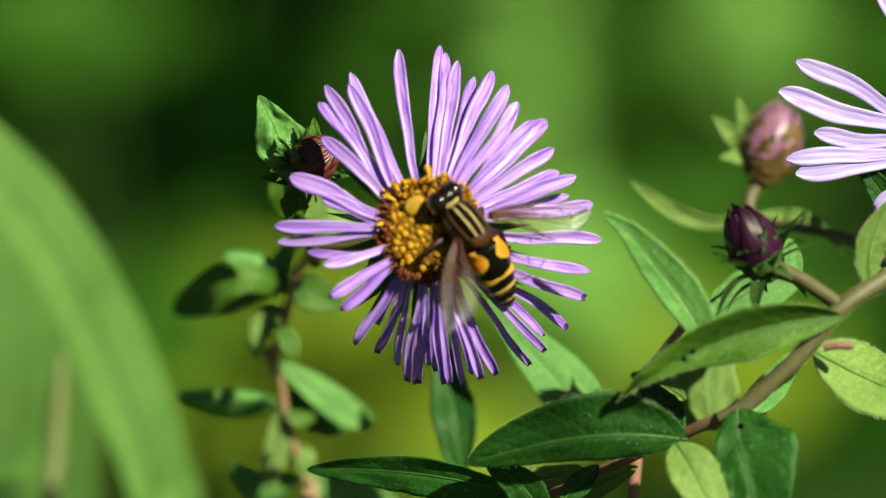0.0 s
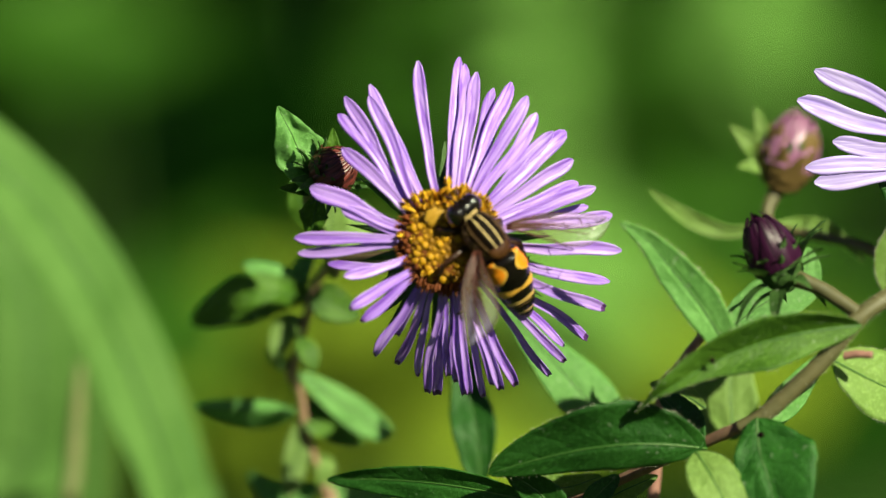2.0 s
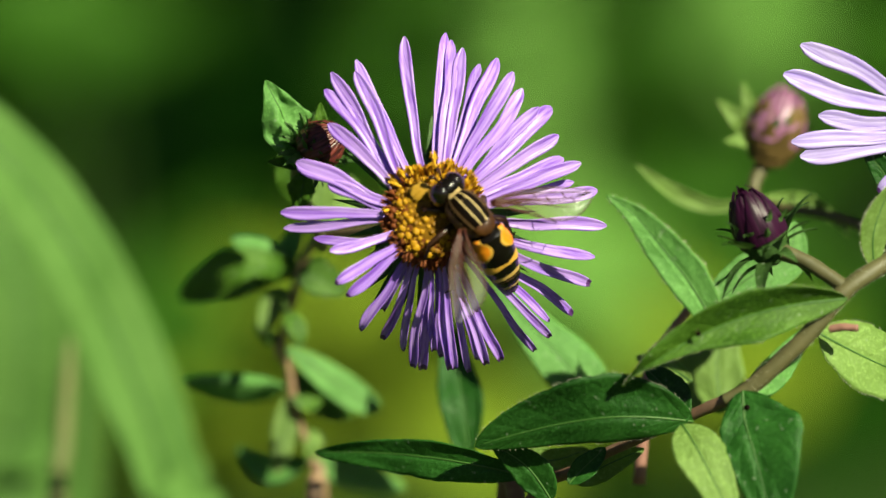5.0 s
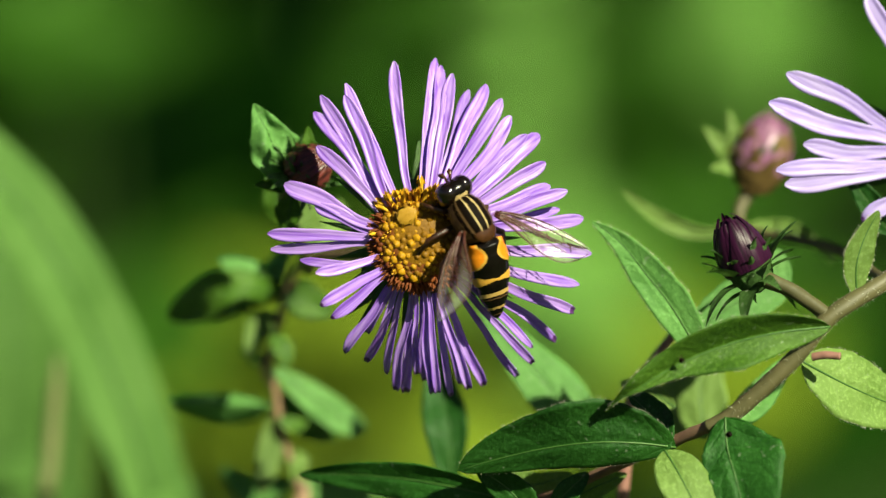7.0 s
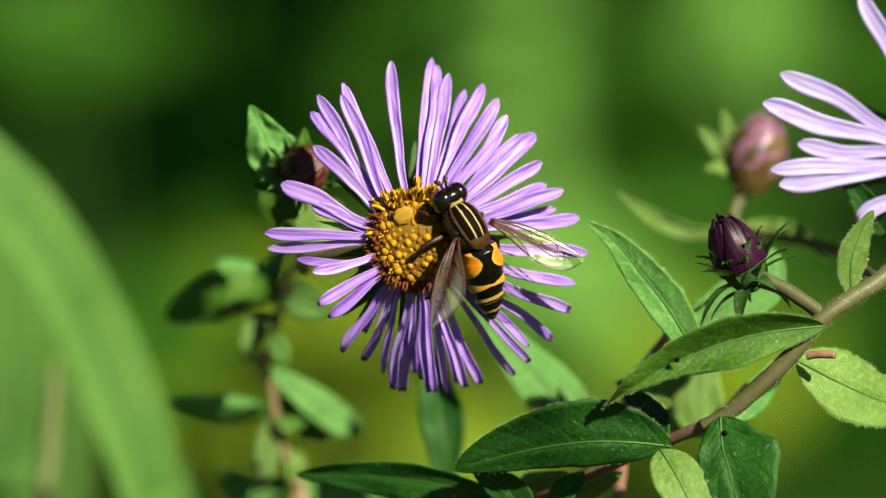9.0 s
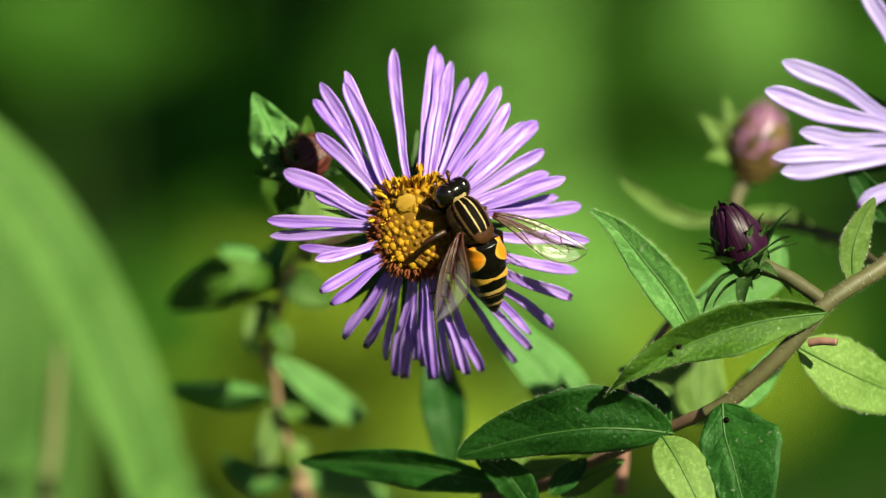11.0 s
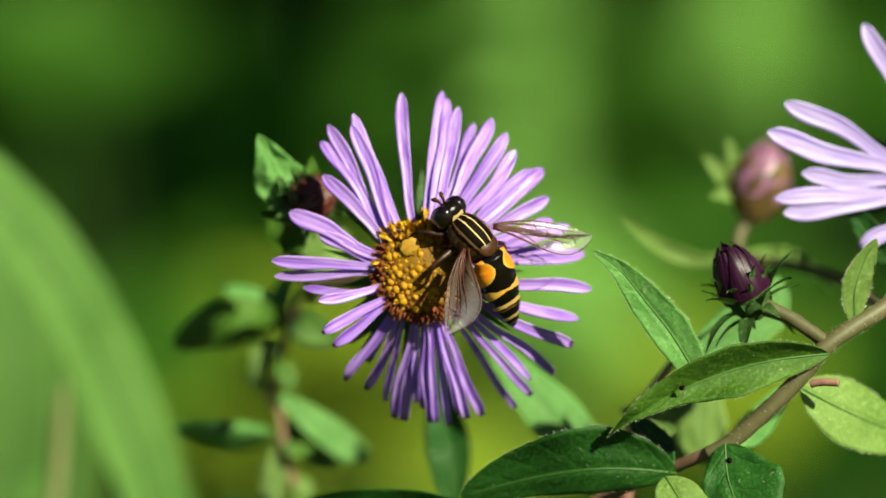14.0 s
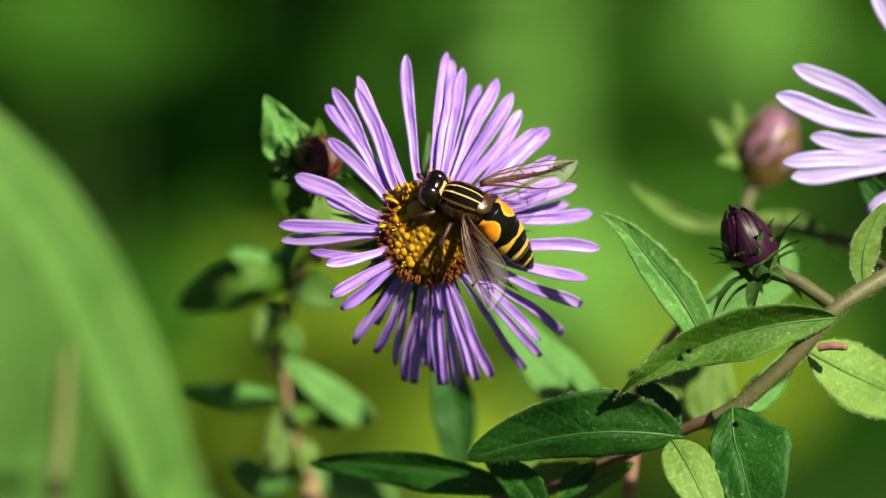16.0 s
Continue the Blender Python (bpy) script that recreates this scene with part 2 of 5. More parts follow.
def wing_material():
    m = Mat("clear_wing")
    tr = m.node("ShaderNodeBsdfTransparent")
    fine = m.noise(m.coords((1, 1, 1)), 700, 3)
    nrm = m.bump(fine, 0.4, 0.0004)
    tex = m.node("ShaderNodeTexCoord")
    sep = m.node("ShaderNodeSeparateXYZ")
    m.link(tex.outputs["Object"], sep.inputs[0])
    along = m.node("ShaderNodeMapRange")
    along.inputs[2].default_value = 0.0105
    m.link(sep.outputs[0], along.inputs[0])
    fade = m.node("ShaderNodeMapRange")
    for k, val in ((1, 0.0), (2, 0.009), (3, 0.08), (4, 0.13)):
        fade.inputs[k].default_value = val
    m.link(sep.outputs[0], fade.inputs[0])
    # Amber base is tint; the whitish tip colour stands in for reflected sheen.
    m.base(m.ramp(along.outputs[0], [(0.0, (0.42, 0.18, 0.05)), (0.45, (0.60, 0.48, 0.38)), (1.0, (0.80, 0.76, 0.82))]), 0.3, 0.5)
    m.link(m.ramp(along.outputs[0], [(0.0, (0.93, 0.80, 0.66)), (0.6, (0.98, 0.95, 0.92)), (1.0, (1.0, 0.99, 1.0))]), tr.inputs["Color"])
    mx = m.node("ShaderNodeMixShader")
    m.link(fade.outputs[0], mx.inputs[0])
    m.link(tr.outputs[0], mx.inputs[1])
    m.link(m.bsdf.outputs[0], mx.inputs[2])
    gl = m.node("ShaderNodeBsdfGlossy", Roughness=0.22)
    m.link(nrm, gl.inputs["Normal"])
    fr = m.node("ShaderNodeFresnel", IOR=1.2)
    m.link(nrm, fr.inputs["Normal"])
    top = m.node("ShaderNodeMixShader")
    m.link(fr.outputs[0], top.inputs[0])
    m.link(mx.outputs[0], top.inputs[1])
    m.link(gl.outputs[0], top.inputs[2])
    m.link(top.outputs[0], m.out.inputs["Surface"])
    return m.mat


WING = wing_material()
VEIN = plain_material("wing_vein", (0.035, 0.008, 0.005), (0.085, 0.022, 0.012), 900, 0.4, 0.5)


# ---- builders ----
def mesh_of(name, bm, *mats):
    me = bpy.data.meshes.new(name)
    bm.normal_update()
    bm.to_mesh(me)
    bm.free()
    me.shade_smooth()
    for m in mats:
        me.materials.append(m)
    return me


def part(name, data, parent, m=None, label=""):
    """One mesh object under a thing or a part, at the world pose m."""
    ob = new(name, data)
    if parent is not None:
        ob.parent = parent
        ob.matrix_basis = WORLD[parent].inverted() @ (m or WORLD[parent])
    elif m is not None:
        ob.matrix_basis = m
    WORLD[ob] = m.copy() if m is not None else (WORLD[parent].copy() if parent is not None else Matrix())
    if label:
        ob["label"] = label
    return ob


WORLD = {}


def root(name, place, label, category, group="", kind=""):
    ob = new(name)
    ob.empty_display_size = 0.01
    m = Matrix.Translation(place)
    ob.matrix_basis = m
    WORLD[ob] = m
    return tagged(ob, label, category, group, kind)


def frame_from(origin, ahead, normal):
    x = ahead.normalized()
    z = (normal - normal.dot(x) * x).normalized()
    y = z.cross(x)
    m = Matrix((x, y, z)).transposed().to_4x4()
    m.translation = origin
    return m


def grid_mesh(bm, rows, cols, point, closed=False):
    vs = [[bm.verts.new(point(i / (rows - 1), j / (cols if closed else cols - 1))) for j in range(cols)] for i in range(rows)]
    faces = []
    for i in range(rows - 1):
        for j in range(cols if closed else cols - 1):
            k = (j + 1) % cols
            faces.append(bm.faces.new((vs[i][j], vs[i + 1][j], vs[i + 1][k], vs[i][k])))
    return vs, faces


def spline(pts, n):
    """Points along a smooth curve through pts."""
    out = []
    for i in range(len(pts) - 1):
        a, b = pts[i], pts[i + 1]
        p, q = pts[max(i - 1, 0)], pts[min(i + 2, len(pts) - 1)]
        for k in range(n):
            t = k / n
            out.append(0.5 * (2 * a + (b - p) * t + (2 * p - 5 * a + 4 * b - q) * t * t + (3 * a - p - 3 * b + q) * t ** 3))
    return out + [pts[-1]]


def tube_bm(bm, pts, radii, sides=10, lump=0.0):
    n = len(pts)
    side = Vector((0.3, 1, 0.2))
    rings = []
    for i, p in enumerate(pts):
        t = (pts[min(i + 1, n - 1)] - pts[max(i - 1, 0)]).normalized()
        a = (side - side.dot(t) * t).normalized()
        side = a
        b = t.cross(a)
        f = i / (n - 1) * (len(radii) - 1)
        k = min(int(f), len(radii) - 2)
        r = radii[k] + (radii[k + 1] - radii[k]) * (f - k)
        rings.append([bm.verts.new(p + (a * math.cos(s) + b * math.sin(s)) * r * (1 + lump * noise.noise(p * 900 + a * s)))
                      for s in (2 * math.pi * j / sides for j in range(sides))])
    for u, v in zip(rings, rings[1:]):
        for j in range(sides):
            bm.faces.new((u[j], u[(j + 1) % sides], v[(j + 1) % sides], v[j]))
    bm.faces.new(rings[0][::-1])
    bm.faces.new(rings[-1])


def stem(parent, pts, radii, material, name="stem", label="", n=8, lump=0.15):
    """A tapering stem through places in the world."""
    o = WORLD[parent].translation
    bm = bmesh.new()
    tube_bm(bm, spline([p - o for p in pts], n), [r * MM for r in radii], 12, lump)
    return part(name, mesh_of(name, bm, material), parent, WORLD[parent], label)


def lay_uv(bm, sheets, length, w):
    """Metres along and across a leaf, for its veins."""
    layer = bm.loops.layers.uv.new("along")
    spot = {}
    for rows in sheets:
        for i, row in enumerate(rows):
            for j, vert in enumerate(row):
                spot[vert] = (length * i / (len(rows) - 1), w * (2 * j / (len(row) - 1) - 1))
    for f in bm.faces:
        for loop in f.loops:
            loop[layer].uv = spot[loop.vert]


def bent_leaf(parent, spine, wide, lift, material=None, broad=0.42, sharp=0.8, wave=0.15, name="leaf", label="", rib=True, seed=1.0, nick=0.07, taper=1.0):
    """A leaf along a curved rib through places in the world: wide is the reach of its left and right half (mm), lift how far each
    edge stands towards the viewer (mm), taper how much faster the left half runs out than the right."""
    material = material or LEAF
    base = spine[0]
    m = frame_from(base, spine[-1] - base, -AHEAD)
    inv = m.inverted()
    line = spline([inv @ p for p in spine], 10)
    n = len(line)
    length = sum((b - a).length for a, b in zip(line, line[1:]))
    view = Vector((0, 0, 1))

    def point(s, c, off=0.0):
        f = s * (n - 1)
        i = min(int(f), n - 2)
        p = line[i].lerp(line[i + 1], f - i)
        t = (line[min(i + 2, n - 1)] - line[max(i - 1, 0)]).normalized()
        side = view.cross(t).normalized()
        y = 2 * c - 1
        k = 0 if y > 0 else 1
        a = s / broad if s < broad else (1 - s) / (1 - broad)
        a = max(a, 0.0)
        prof = math.sin(a * math.pi / 2) ** 0.75 if s < broad else (math.sin(a * math.pi / 2) * 0.6 + a * 0.4) ** (sharp * (taper if k == 0 else 1))
        prof = prof * 0.98 + 0.02
        rim = 1 + nick * noise.noise(Vector((s * 15, k * 7, seed))) + 0.5 * nick * noise.noise(Vector((s * 40, k * 7, seed)))
        r = abs(y) * prof * rim
        z = lift[k] * MM * prof * abs(y) ** 1.25
        z += wave * wide[k] * MM * prof * abs(y) * 1.6 * noise.noise(Vector((s * 4.5, k * 5 + y, seed + 3)))
        z += 0.05 * wide[k] * MM * prof * math.sin(math.pi * min(1, 2.2 * abs(y)))
        return p + side * (1 if y > 0 else -1) * r * wide[k] * MM + view * (z - off)

    bm = bmesh.new()
    top, _ = grid_mesh(bm, 34, 15, lambda s, c: point(s, c))
    low, _ = grid_mesh(bm, 34, 15, lambda s, c: point(s, c, 0.00018))
    for i in range(33):
        for j in (0, 14):
            bm.faces.new((top[i][j], low[i][j], low[i + 1][j], top[i + 1][j]))
    lay_uv(bm, (top, low), length, (wide[0] + wide[1]) / 2 * MM)
    bmesh.ops.recalc_face_normals(bm, faces=bm.faces)
    ob = part(name, mesh_of(name, bm, material), parent, m, label)
    if rib:
        bm = bmesh.new()
        tube_bm(bm, [point(k / 24 * 0.95, 0.5) + Vector((0, 0, 0.00002)) for k in range(25)], [0.00014, 0.00008, 0.00004], 6)
        part("midrib", mesh_of("midrib", bm, RIB), ob, m)
    return ob


def leaf(parent, base, tip, width, normal, fold=0.35, arch=0.12, broad=0.42, twist=0.0, material=None, wave=0.12, name="leaf", label="", rib=True):
    """A lance-shaped leaf from base to tip: width in mm, folded along its rib, arched out along its normal."""
    material = material or LEAF
    length = (tip - base).length
    w = width * MM / 2
    m = frame_from(base, tip - base, normal)
    seed = random.random() * 50
    thick = 0.00018

    def half(s):
        a = s / broad if s < broad else (1 - s) / (1 - broad)
        return w * (max(a, 0) ** (0.62 if s < broad else 0.8)) + 0.00012

    def spine(s):
        return length * arch * math.sin(math.pi * s ** 0.9)

    def point(s, c, off=0.0):
        y = (2 * c - 1)
        h = half(s)
        tw = twist * s
        rim = 1 + 0.09 * noise.noise(Vector((s * 14, y * 3, seed)))
        yy, zz = y * h * rim * math.cos(fold), abs(y) ** 1.3 * h * math.sin(fold)
        zz += wave * h * noise.noise(Vector((s * 5, y * 1.5, seed + 9))) * 2 - off
        return Vector((length * s, yy * math.cos(tw) - zz * math.sin(tw), spine(s) + yy * math.sin(tw) + zz * math.cos(tw)))

    bm = bmesh.new()
    top, _ = grid_mesh(bm, 30, 13, lambda s, c: point(s, c))
    low, _ = grid_mesh(bm, 30, 13, lambda s, c: point(s, c, thick))
    for i in range(29):
        for j in (0, 12):
            bm.faces.new((top[i][j], low[i][j], low[i + 1][j], top[i + 1][j]))
    lay_uv(bm, (top, low), length, w)
    bmesh.ops.recalc_face_normals(bm, faces=bm.faces)
    ob = part(name, mesh_of(name, bm, material), parent, m, label)
    if rib:
        bm = bmesh.new()
        tube_bm(bm, [point(k / 20 * 0.96, 0.5) + Vector((0, 0, 0.00001)) for k in range(21)], [0.0002, 0.00009, 0.00004], 6)
        part("midrib", mesh_of("midrib", bm, RIB), ob, m)
    return ob


def petal_mesh(name, run, width, start, bend, hook=0.0, cup=0.35, sway=0.0, material=None, seed=0.0, twist=0.0):
    """A strap-shaped ray: run is its reach from the base (mm); it leaves at the angle start (degrees) and bends by bend along its way."""
    n = 20
    ang = [radians(start + bend * (k / n) ** 1.2 + hook * max(0.0, (k / n - 0.86) / 0.14) ** 2) for k in range(n + 1)]
    xs, zs = [0.0], [0.0]
    for a in ang[1:]:
        xs.append(xs[-1] + math.cos(a))
        zs.append(zs[-1] + math.sin(a))
    k = run * MM / max(xs)
    xs, zs = [x * k for x in xs], [z * k for z in zs]
    w = width * MM / 2

    def point(s, c, off=0.0):
        i = s * n
        j = min(int(i), n - 1)
        f = i - j
        x, z, a = xs[j] + (xs[j + 1] - xs[j]) * f, zs[j] + (zs[j + 1] - zs[j]) * f, ang[min(j + 1, n)]
        prof = min(0.40 + 0.8 * s, 1.0) if s < 0.80 else max(0.0, 1 - ((s - 0.80) / 0.202) ** 2.2) ** 0.52 * 0.95 + 0.05
        if hook < -25 and s > 0.80:
            prof = min(prof, max(0.16, 1 - ((s - 0.80) / 0.215) ** 1.9))
        prof *= 1 + 0.07 * noise.noise(Vector((s * 4, seed, 1)))
        y = 2 * c - 1
        yy = y * w * prof
        rise = (cup * (y * y) + 0.10 * math.cos(y * 9.4)) * w * prof - off
        tw = radians(twist) * (0.4 + 0.6 * s)
        yy, rise = yy * math.cos(tw) - rise * math.sin(tw), yy * math.sin(tw) + rise * math.cos(tw)
        side = sway * run * MM * s * s + 0.05 * run * MM * noise.noise(Vector((s * 2.2, seed, 5))) * math.sin(math.pi * s)
        return Vector((x - math.sin(a) * rise, yy + side, z + math.cos(a) * rise))

    bm = bmesh.new()
    top, _ = grid_mesh(bm, 22, 9, lambda s, c: point(s, c))
    low, _ = grid_mesh(bm, 22, 9, lambda s, c: point(s, c, 0.00010))
    for i in range(21):
        for j in (0, 8):
            bm.faces.new((top[i][j], low[i][j], low[i + 1][j], top[i + 1][j]))
    bmesh.ops.recalc_face_normals(bm, faces=bm.faces)
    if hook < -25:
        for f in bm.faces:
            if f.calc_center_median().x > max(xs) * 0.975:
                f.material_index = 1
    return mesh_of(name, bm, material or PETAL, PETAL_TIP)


def egg_bm(bm, length, radius, rows=24, cols=24, low=0.25, bumpy=0.0):
    def point(s, c):
        a = 2 * math.pi * c
        r = radius * math.sin(math.pi * min(1, max(0, s * (1 - low) + low * s ** 0.5))) ** 0.6
        r *= 1 + bumpy * math.cos(a * 7 + s * 5)
        return Vector((length * s, r * math.cos(a), r * math.sin(a)))
    grid_mesh(bm, rows, cols, point, closed=True)


def bud(parent, base, top, radius, petals, count=16, bracts=14, flare=50, spread=1.0, label="", wrap=None, bare=0.22):
    """A closed flower bud: a core wrapped in furled rays, with rows of curved bracts at its base."""
    wrap = wrap or BRACT
    length = (top - base).length
    m = frame_from(base, top - base, -AHEAD)
    bm = bmesh.new()
    egg_bm(bm, length * 0.93, radius * MM * 0.9)
    for f in bm.faces:
        f.material_index = 1 if f.calc_center_median().x < length * 0.36 else 0
    core = part("bud", mesh_of("bud", bm, petals, wrap), parent, m, label)
    rnd = random.Random(int(radius * 1000))
    for k in range(count):
        a = 2 * math.pi * k / count + rnd.uniform(-0.1, 0.1)
        far, puff = rnd.uniform(0.86, 1.0), rnd.uniform(0.90, 1.05)

        def point(s, c, a=a, far=far, puff=puff):
            t = bare + (far - bare) * s
            r = radius * MM * (0.93 + 0.05 * (k % 2)) * math.sin(math.pi * min(0.985, t * 0.75 + 0.25 * t ** 0.5)) ** 0.6 + 0.0001
            y = (2 * c - 1) * 5.0 / count * (1 - 0.6 * s ** 3)
            b = a + y + 0.5 * s
            r = r * (1 + (puff - 1) * s) + 0.0001 * math.cos((2 * c - 1) * 1.5)
            return Vector((length * t, r * math.cos(b), r * math.sin(b)))
        bm = bmesh.new()
        grid_mesh(bm, 12, 6, point)
        part("petal", mesh_of("petal", bm, petals), core, m)
    def girth(x):
        return radius * MM * 0.95 * math.sin(math.pi * min(0.98, x * 0.75 + 0.25 * x ** 0.5)) ** 0.6

    for k in range(bracts):
        a = 2 * math.pi * (k * 0.382)
        tier = k / bracts
        close = (k % 3 == 0 and tier < 0.5) or (wrap is WRAP_GREEN and (tier < 0.6 or k % 2))
        ln = radius * MM * rnd.uniform(0.6, 1.0) * spread * (1.3 if wrap is WRAP_GREEN else 1)
        x0 = 0.06 + (0.5 if flare > 60 else 0.46) * tier
        mt = m @ Matrix.Rotation(a, 4, "X") @ Matrix.Translation((length * x0, 0, girth(x0) * 0.97))
        lift = (rnd.uniform(-6, 4) if wrap is WRAP_GREEN else rnd.uniform(-14, -4)) if close else flare * (1.25 - tier) * rnd.uniform(0.6, 1.2)
        if x0 < 0.25:
            lift += 25
        mt = mt @ Matrix.Rotation(radians(-lift), 4, "Y")
        curl = rnd.uniform(-0.1, 0.1) if close else rnd.uniform(0.1, 0.75)
        if tier > 0.6 and not close:
            ln *= 0.55
        w = ln * (0.30 if close else 0.22)

        def bp(s, c):
            y = (2 * c - 1) * w * (1 - s ** 1.6) ** 0.8
            return Vector((ln * s * (1 - 0.2 * s * abs(curl)), y, curl * ln * s * s + 0.00018 * (1 - abs(2 * c - 1))))
        bm = bmesh.new()
        grid_mesh(bm, 10, 5, bp)
        part("bract", mesh_of("bract", bm, BRACT if not close else wrap), core, mt)
    return core


def hairs(parent, places, length, seed, material=None):
    """Fine pale hairs standing on stems and leaf edges: places are (point, outward direction) pairs in the world."""
    rnd = random.Random(seed)
    o = WORLD[parent].translation
    bm = bmesh.new()
    for p, way in places:
        way = (way + Vector((rnd.uniform(-0.5, 0.5), rnd.uniform(-0.5, 0.5), rnd.uniform(-0.5, 0.5)))).normalized()
        side = way.orthogonal().normalized()
        other = way.cross(side)
        r = 0.000022
        base = [bm.verts.new(p - o + (side * math.cos(k * 2.094) + other * math.sin(k * 2.094)) * r) for k in range(3)]
        tip = bm.verts.new(p - o + way * length * rnd.uniform(0.5, 1.2))
        for k in range(3):
            bm.faces.new((base[k], base[(k + 1) % 3], tip))
    ob = part("hairs", mesh_of("hairs", bm, material or HAIR), parent, WORLD[parent])
    ob["kind"] = "stuff"


def stem_places(pts, radius, count, seed):
    rnd = random.Random(seed)
    line = spline(pts, 12)
    out = []
    for k in range(count):
        i = rnd.randrange(len(line) - 1)
        t = (line[i + 1] - line[i]).normalized()
        way = Vector((rnd.gauss(0, 1), rnd.gauss(0, 1), rnd.gauss(0, 1)))
        way = (way - way.dot(t) * t).normalized()
        out.append((line[i].lerp(line[i + 1], rnd.random()) + way * radius * 0.95 * MM, way))
    return out


def edge_places(ob, count, seed):
    """Places along both edges of a leaf."""
    rnd = random.Random(seed)
    m = WORLD[ob]
    vs = ob.data.vertices
    out = []
    for k in range(count):
        i, j = rnd.randrange(1, 32), rnd.choice((0, 14))
        a, b, c = (m @ vs[q].co for q in (i * 15 + j, (i + 1) * 15 + j, i * 15 + 7))
        p = a.lerp(b, rnd.random())
        out.append((p, (p - c).normalized()))
    return out


# ---- ground and distance ----
def ground():
    bm = bmesh.new()

    def point(s, c):
        r = 0.02 + 60 * s ** 3
        a = 2 * math.pi * c
        p = Vector((r * math.cos(a), r * math.sin(a) + 0.3, 0))
        p.z = 0.03 * noise.noise(p * 1.3) * min(1, r)
        return p
    grid_mesh(bm, 40, 48, point, closed=True)
    ob = new("ground", mesh_of("ground", bm, SOIL))
    tagged(ob, "dark mossy soil under the meadow plants", "ground", kind="structure")


ground()


def blade_bm(bm, base, tip, width, lean, fold=0.3, rows=14, thick=0.0003):
    """A long grass blade from base to tip, bowing by lean (a vector)."""
    ax = tip - base
    side0 = ax.cross(lean if lean.length > 1e-6 else AHEAD)
    side0 = side0.normalized() if side0.length > 1e-9 else RIGHT
    nrm = side0.cross(ax).normalized()

    def point(s, c):
        y = 2 * c - 1
        w = width / 2 * min(1, 0.55 + 1.2 * s) * (1 - s ** 3.2) + 0.0002
        return base + ax * s + lean * math.sin(math.pi * s) + side0 * y * w * math.cos(fold) + nrm * abs(y) * w * math.sin(fold)
    grid_mesh(bm, rows, 5, point)


def grass_blade(pts, width, face, material, label, fold=0.3, bare=0.5):
    """A long blade through places in the world, from its foot to its tip, with its upper side towards face."""
    o = pts[0]
    line = spline([p - o for p in pts], 10)
    n = len(line)

    def point(s, c):
        i = min(n - 1, round(s * (n - 1)))
        t = (line[min(i + 1, n - 1)] - line[max(i - 1, 0)]).normalized()
        side = t.cross(face).normalized()
        up = side.cross(t)
        y = 2 * c - 1
        w = width / 2 * min(1, bare + 1.5 * s) * (1 - s ** 6) ** 0.8 + 0.0002
        return line[i] + side * y * w * math.cos(fold) + up * abs(y) * w * math.sin(fold)
    bm = bmesh.new()
    top, _ = grid_mesh(bm, n, 9, point)
    ob = part("grass_blade", mesh_of("grass_blade", bm, material), None, Matrix.Translation(o))
    bm = bmesh.new()
    tube_bm(bm, [point(k / 40 * 0.97, 0.5) for k in range(41)], [width * 0.06, width * 0.02], 6)
    part("midrib", mesh_of("midrib", bm, RIB), ob, Matrix.Translation(o))
    return tagged(ob, label, "grass", "broad grass blades")



def weed(place, wide, high, count, size, material, seed, label=""):
    """A leafy weed far behind the asters: a stem from the ground and broad leaves scattered about the place."""
    rnd = random.Random(seed)
    ob = root("weed", Vector((place.x, place.y, 0)), label, "weed", "background weeds")
    o = WORLD[ob].translation
    top = place + Vector((0, 0, high * 0.7 * MM))
    stem(ob, [o, o.lerp(top, 0.5) + Vector((0.01, 0.01, 0)), top], [3, 2.4, 1.2], WEED_STEM)
    for k in range(count):
        c = place + RIGHT * rnd.gauss(0, 0.5) * wide * MM + UP * rnd.gauss(0, 0.5) * high * MM + AHEAD * rnd.gauss(0, 25) * MM
        d = aim(rnd.uniform(-1, 1), rnd.uniform(-1, 0.8), rnd.uniform(-0.3, 0.5)) * size * rnd.uniform(0.6, 1.2) * MM
        leaf(ob, c - d / 2, c + d / 2, size * rnd.uniform(0.32, 0.5), aim(rnd.uniform(-0.5, 0.9), rnd.uniform(-0.1, 1), 0.9), material=material, rib=False)
    return ob


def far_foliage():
    """A dark shrub closes the view behind the weeds, shade put into its colour."""
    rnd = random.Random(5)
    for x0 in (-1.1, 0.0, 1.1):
        shrub = root("shrub", Vector((x0, 2.4, 0)), "leafy shrub with shade in its colour and added unseen boughs", "shrub", "shrubs")
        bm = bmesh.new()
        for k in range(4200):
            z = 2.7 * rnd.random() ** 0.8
            # Boughs out of view overhead, added to shade the leaves below.
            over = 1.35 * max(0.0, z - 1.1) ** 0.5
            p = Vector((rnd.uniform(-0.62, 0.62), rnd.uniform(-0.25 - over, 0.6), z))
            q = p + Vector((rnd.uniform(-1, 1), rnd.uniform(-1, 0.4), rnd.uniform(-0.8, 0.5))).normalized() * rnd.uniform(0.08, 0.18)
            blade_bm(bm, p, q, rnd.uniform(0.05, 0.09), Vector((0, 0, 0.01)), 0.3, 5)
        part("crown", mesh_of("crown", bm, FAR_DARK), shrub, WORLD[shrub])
        for k, x in enumerate((-0.45, -0.36, 0.26, 0.34)):
            bm = bmesh.new()
            tube_bm(bm, [Vector((x + 0.05 * k, 0.2, -0.02)), Vector((x + 0.07 * k, 0.25, 0.6)), Vector((x + 0.1 * k, 0.3, 1.4)), Vector((x + 0.1 * k, -0.3, 2.1))], [0.018, 0.014, 0.01, 0.005], 8)
            part("trunk", mesh_of("trunk", bm, BARK), shrub, WORLD[shrub])


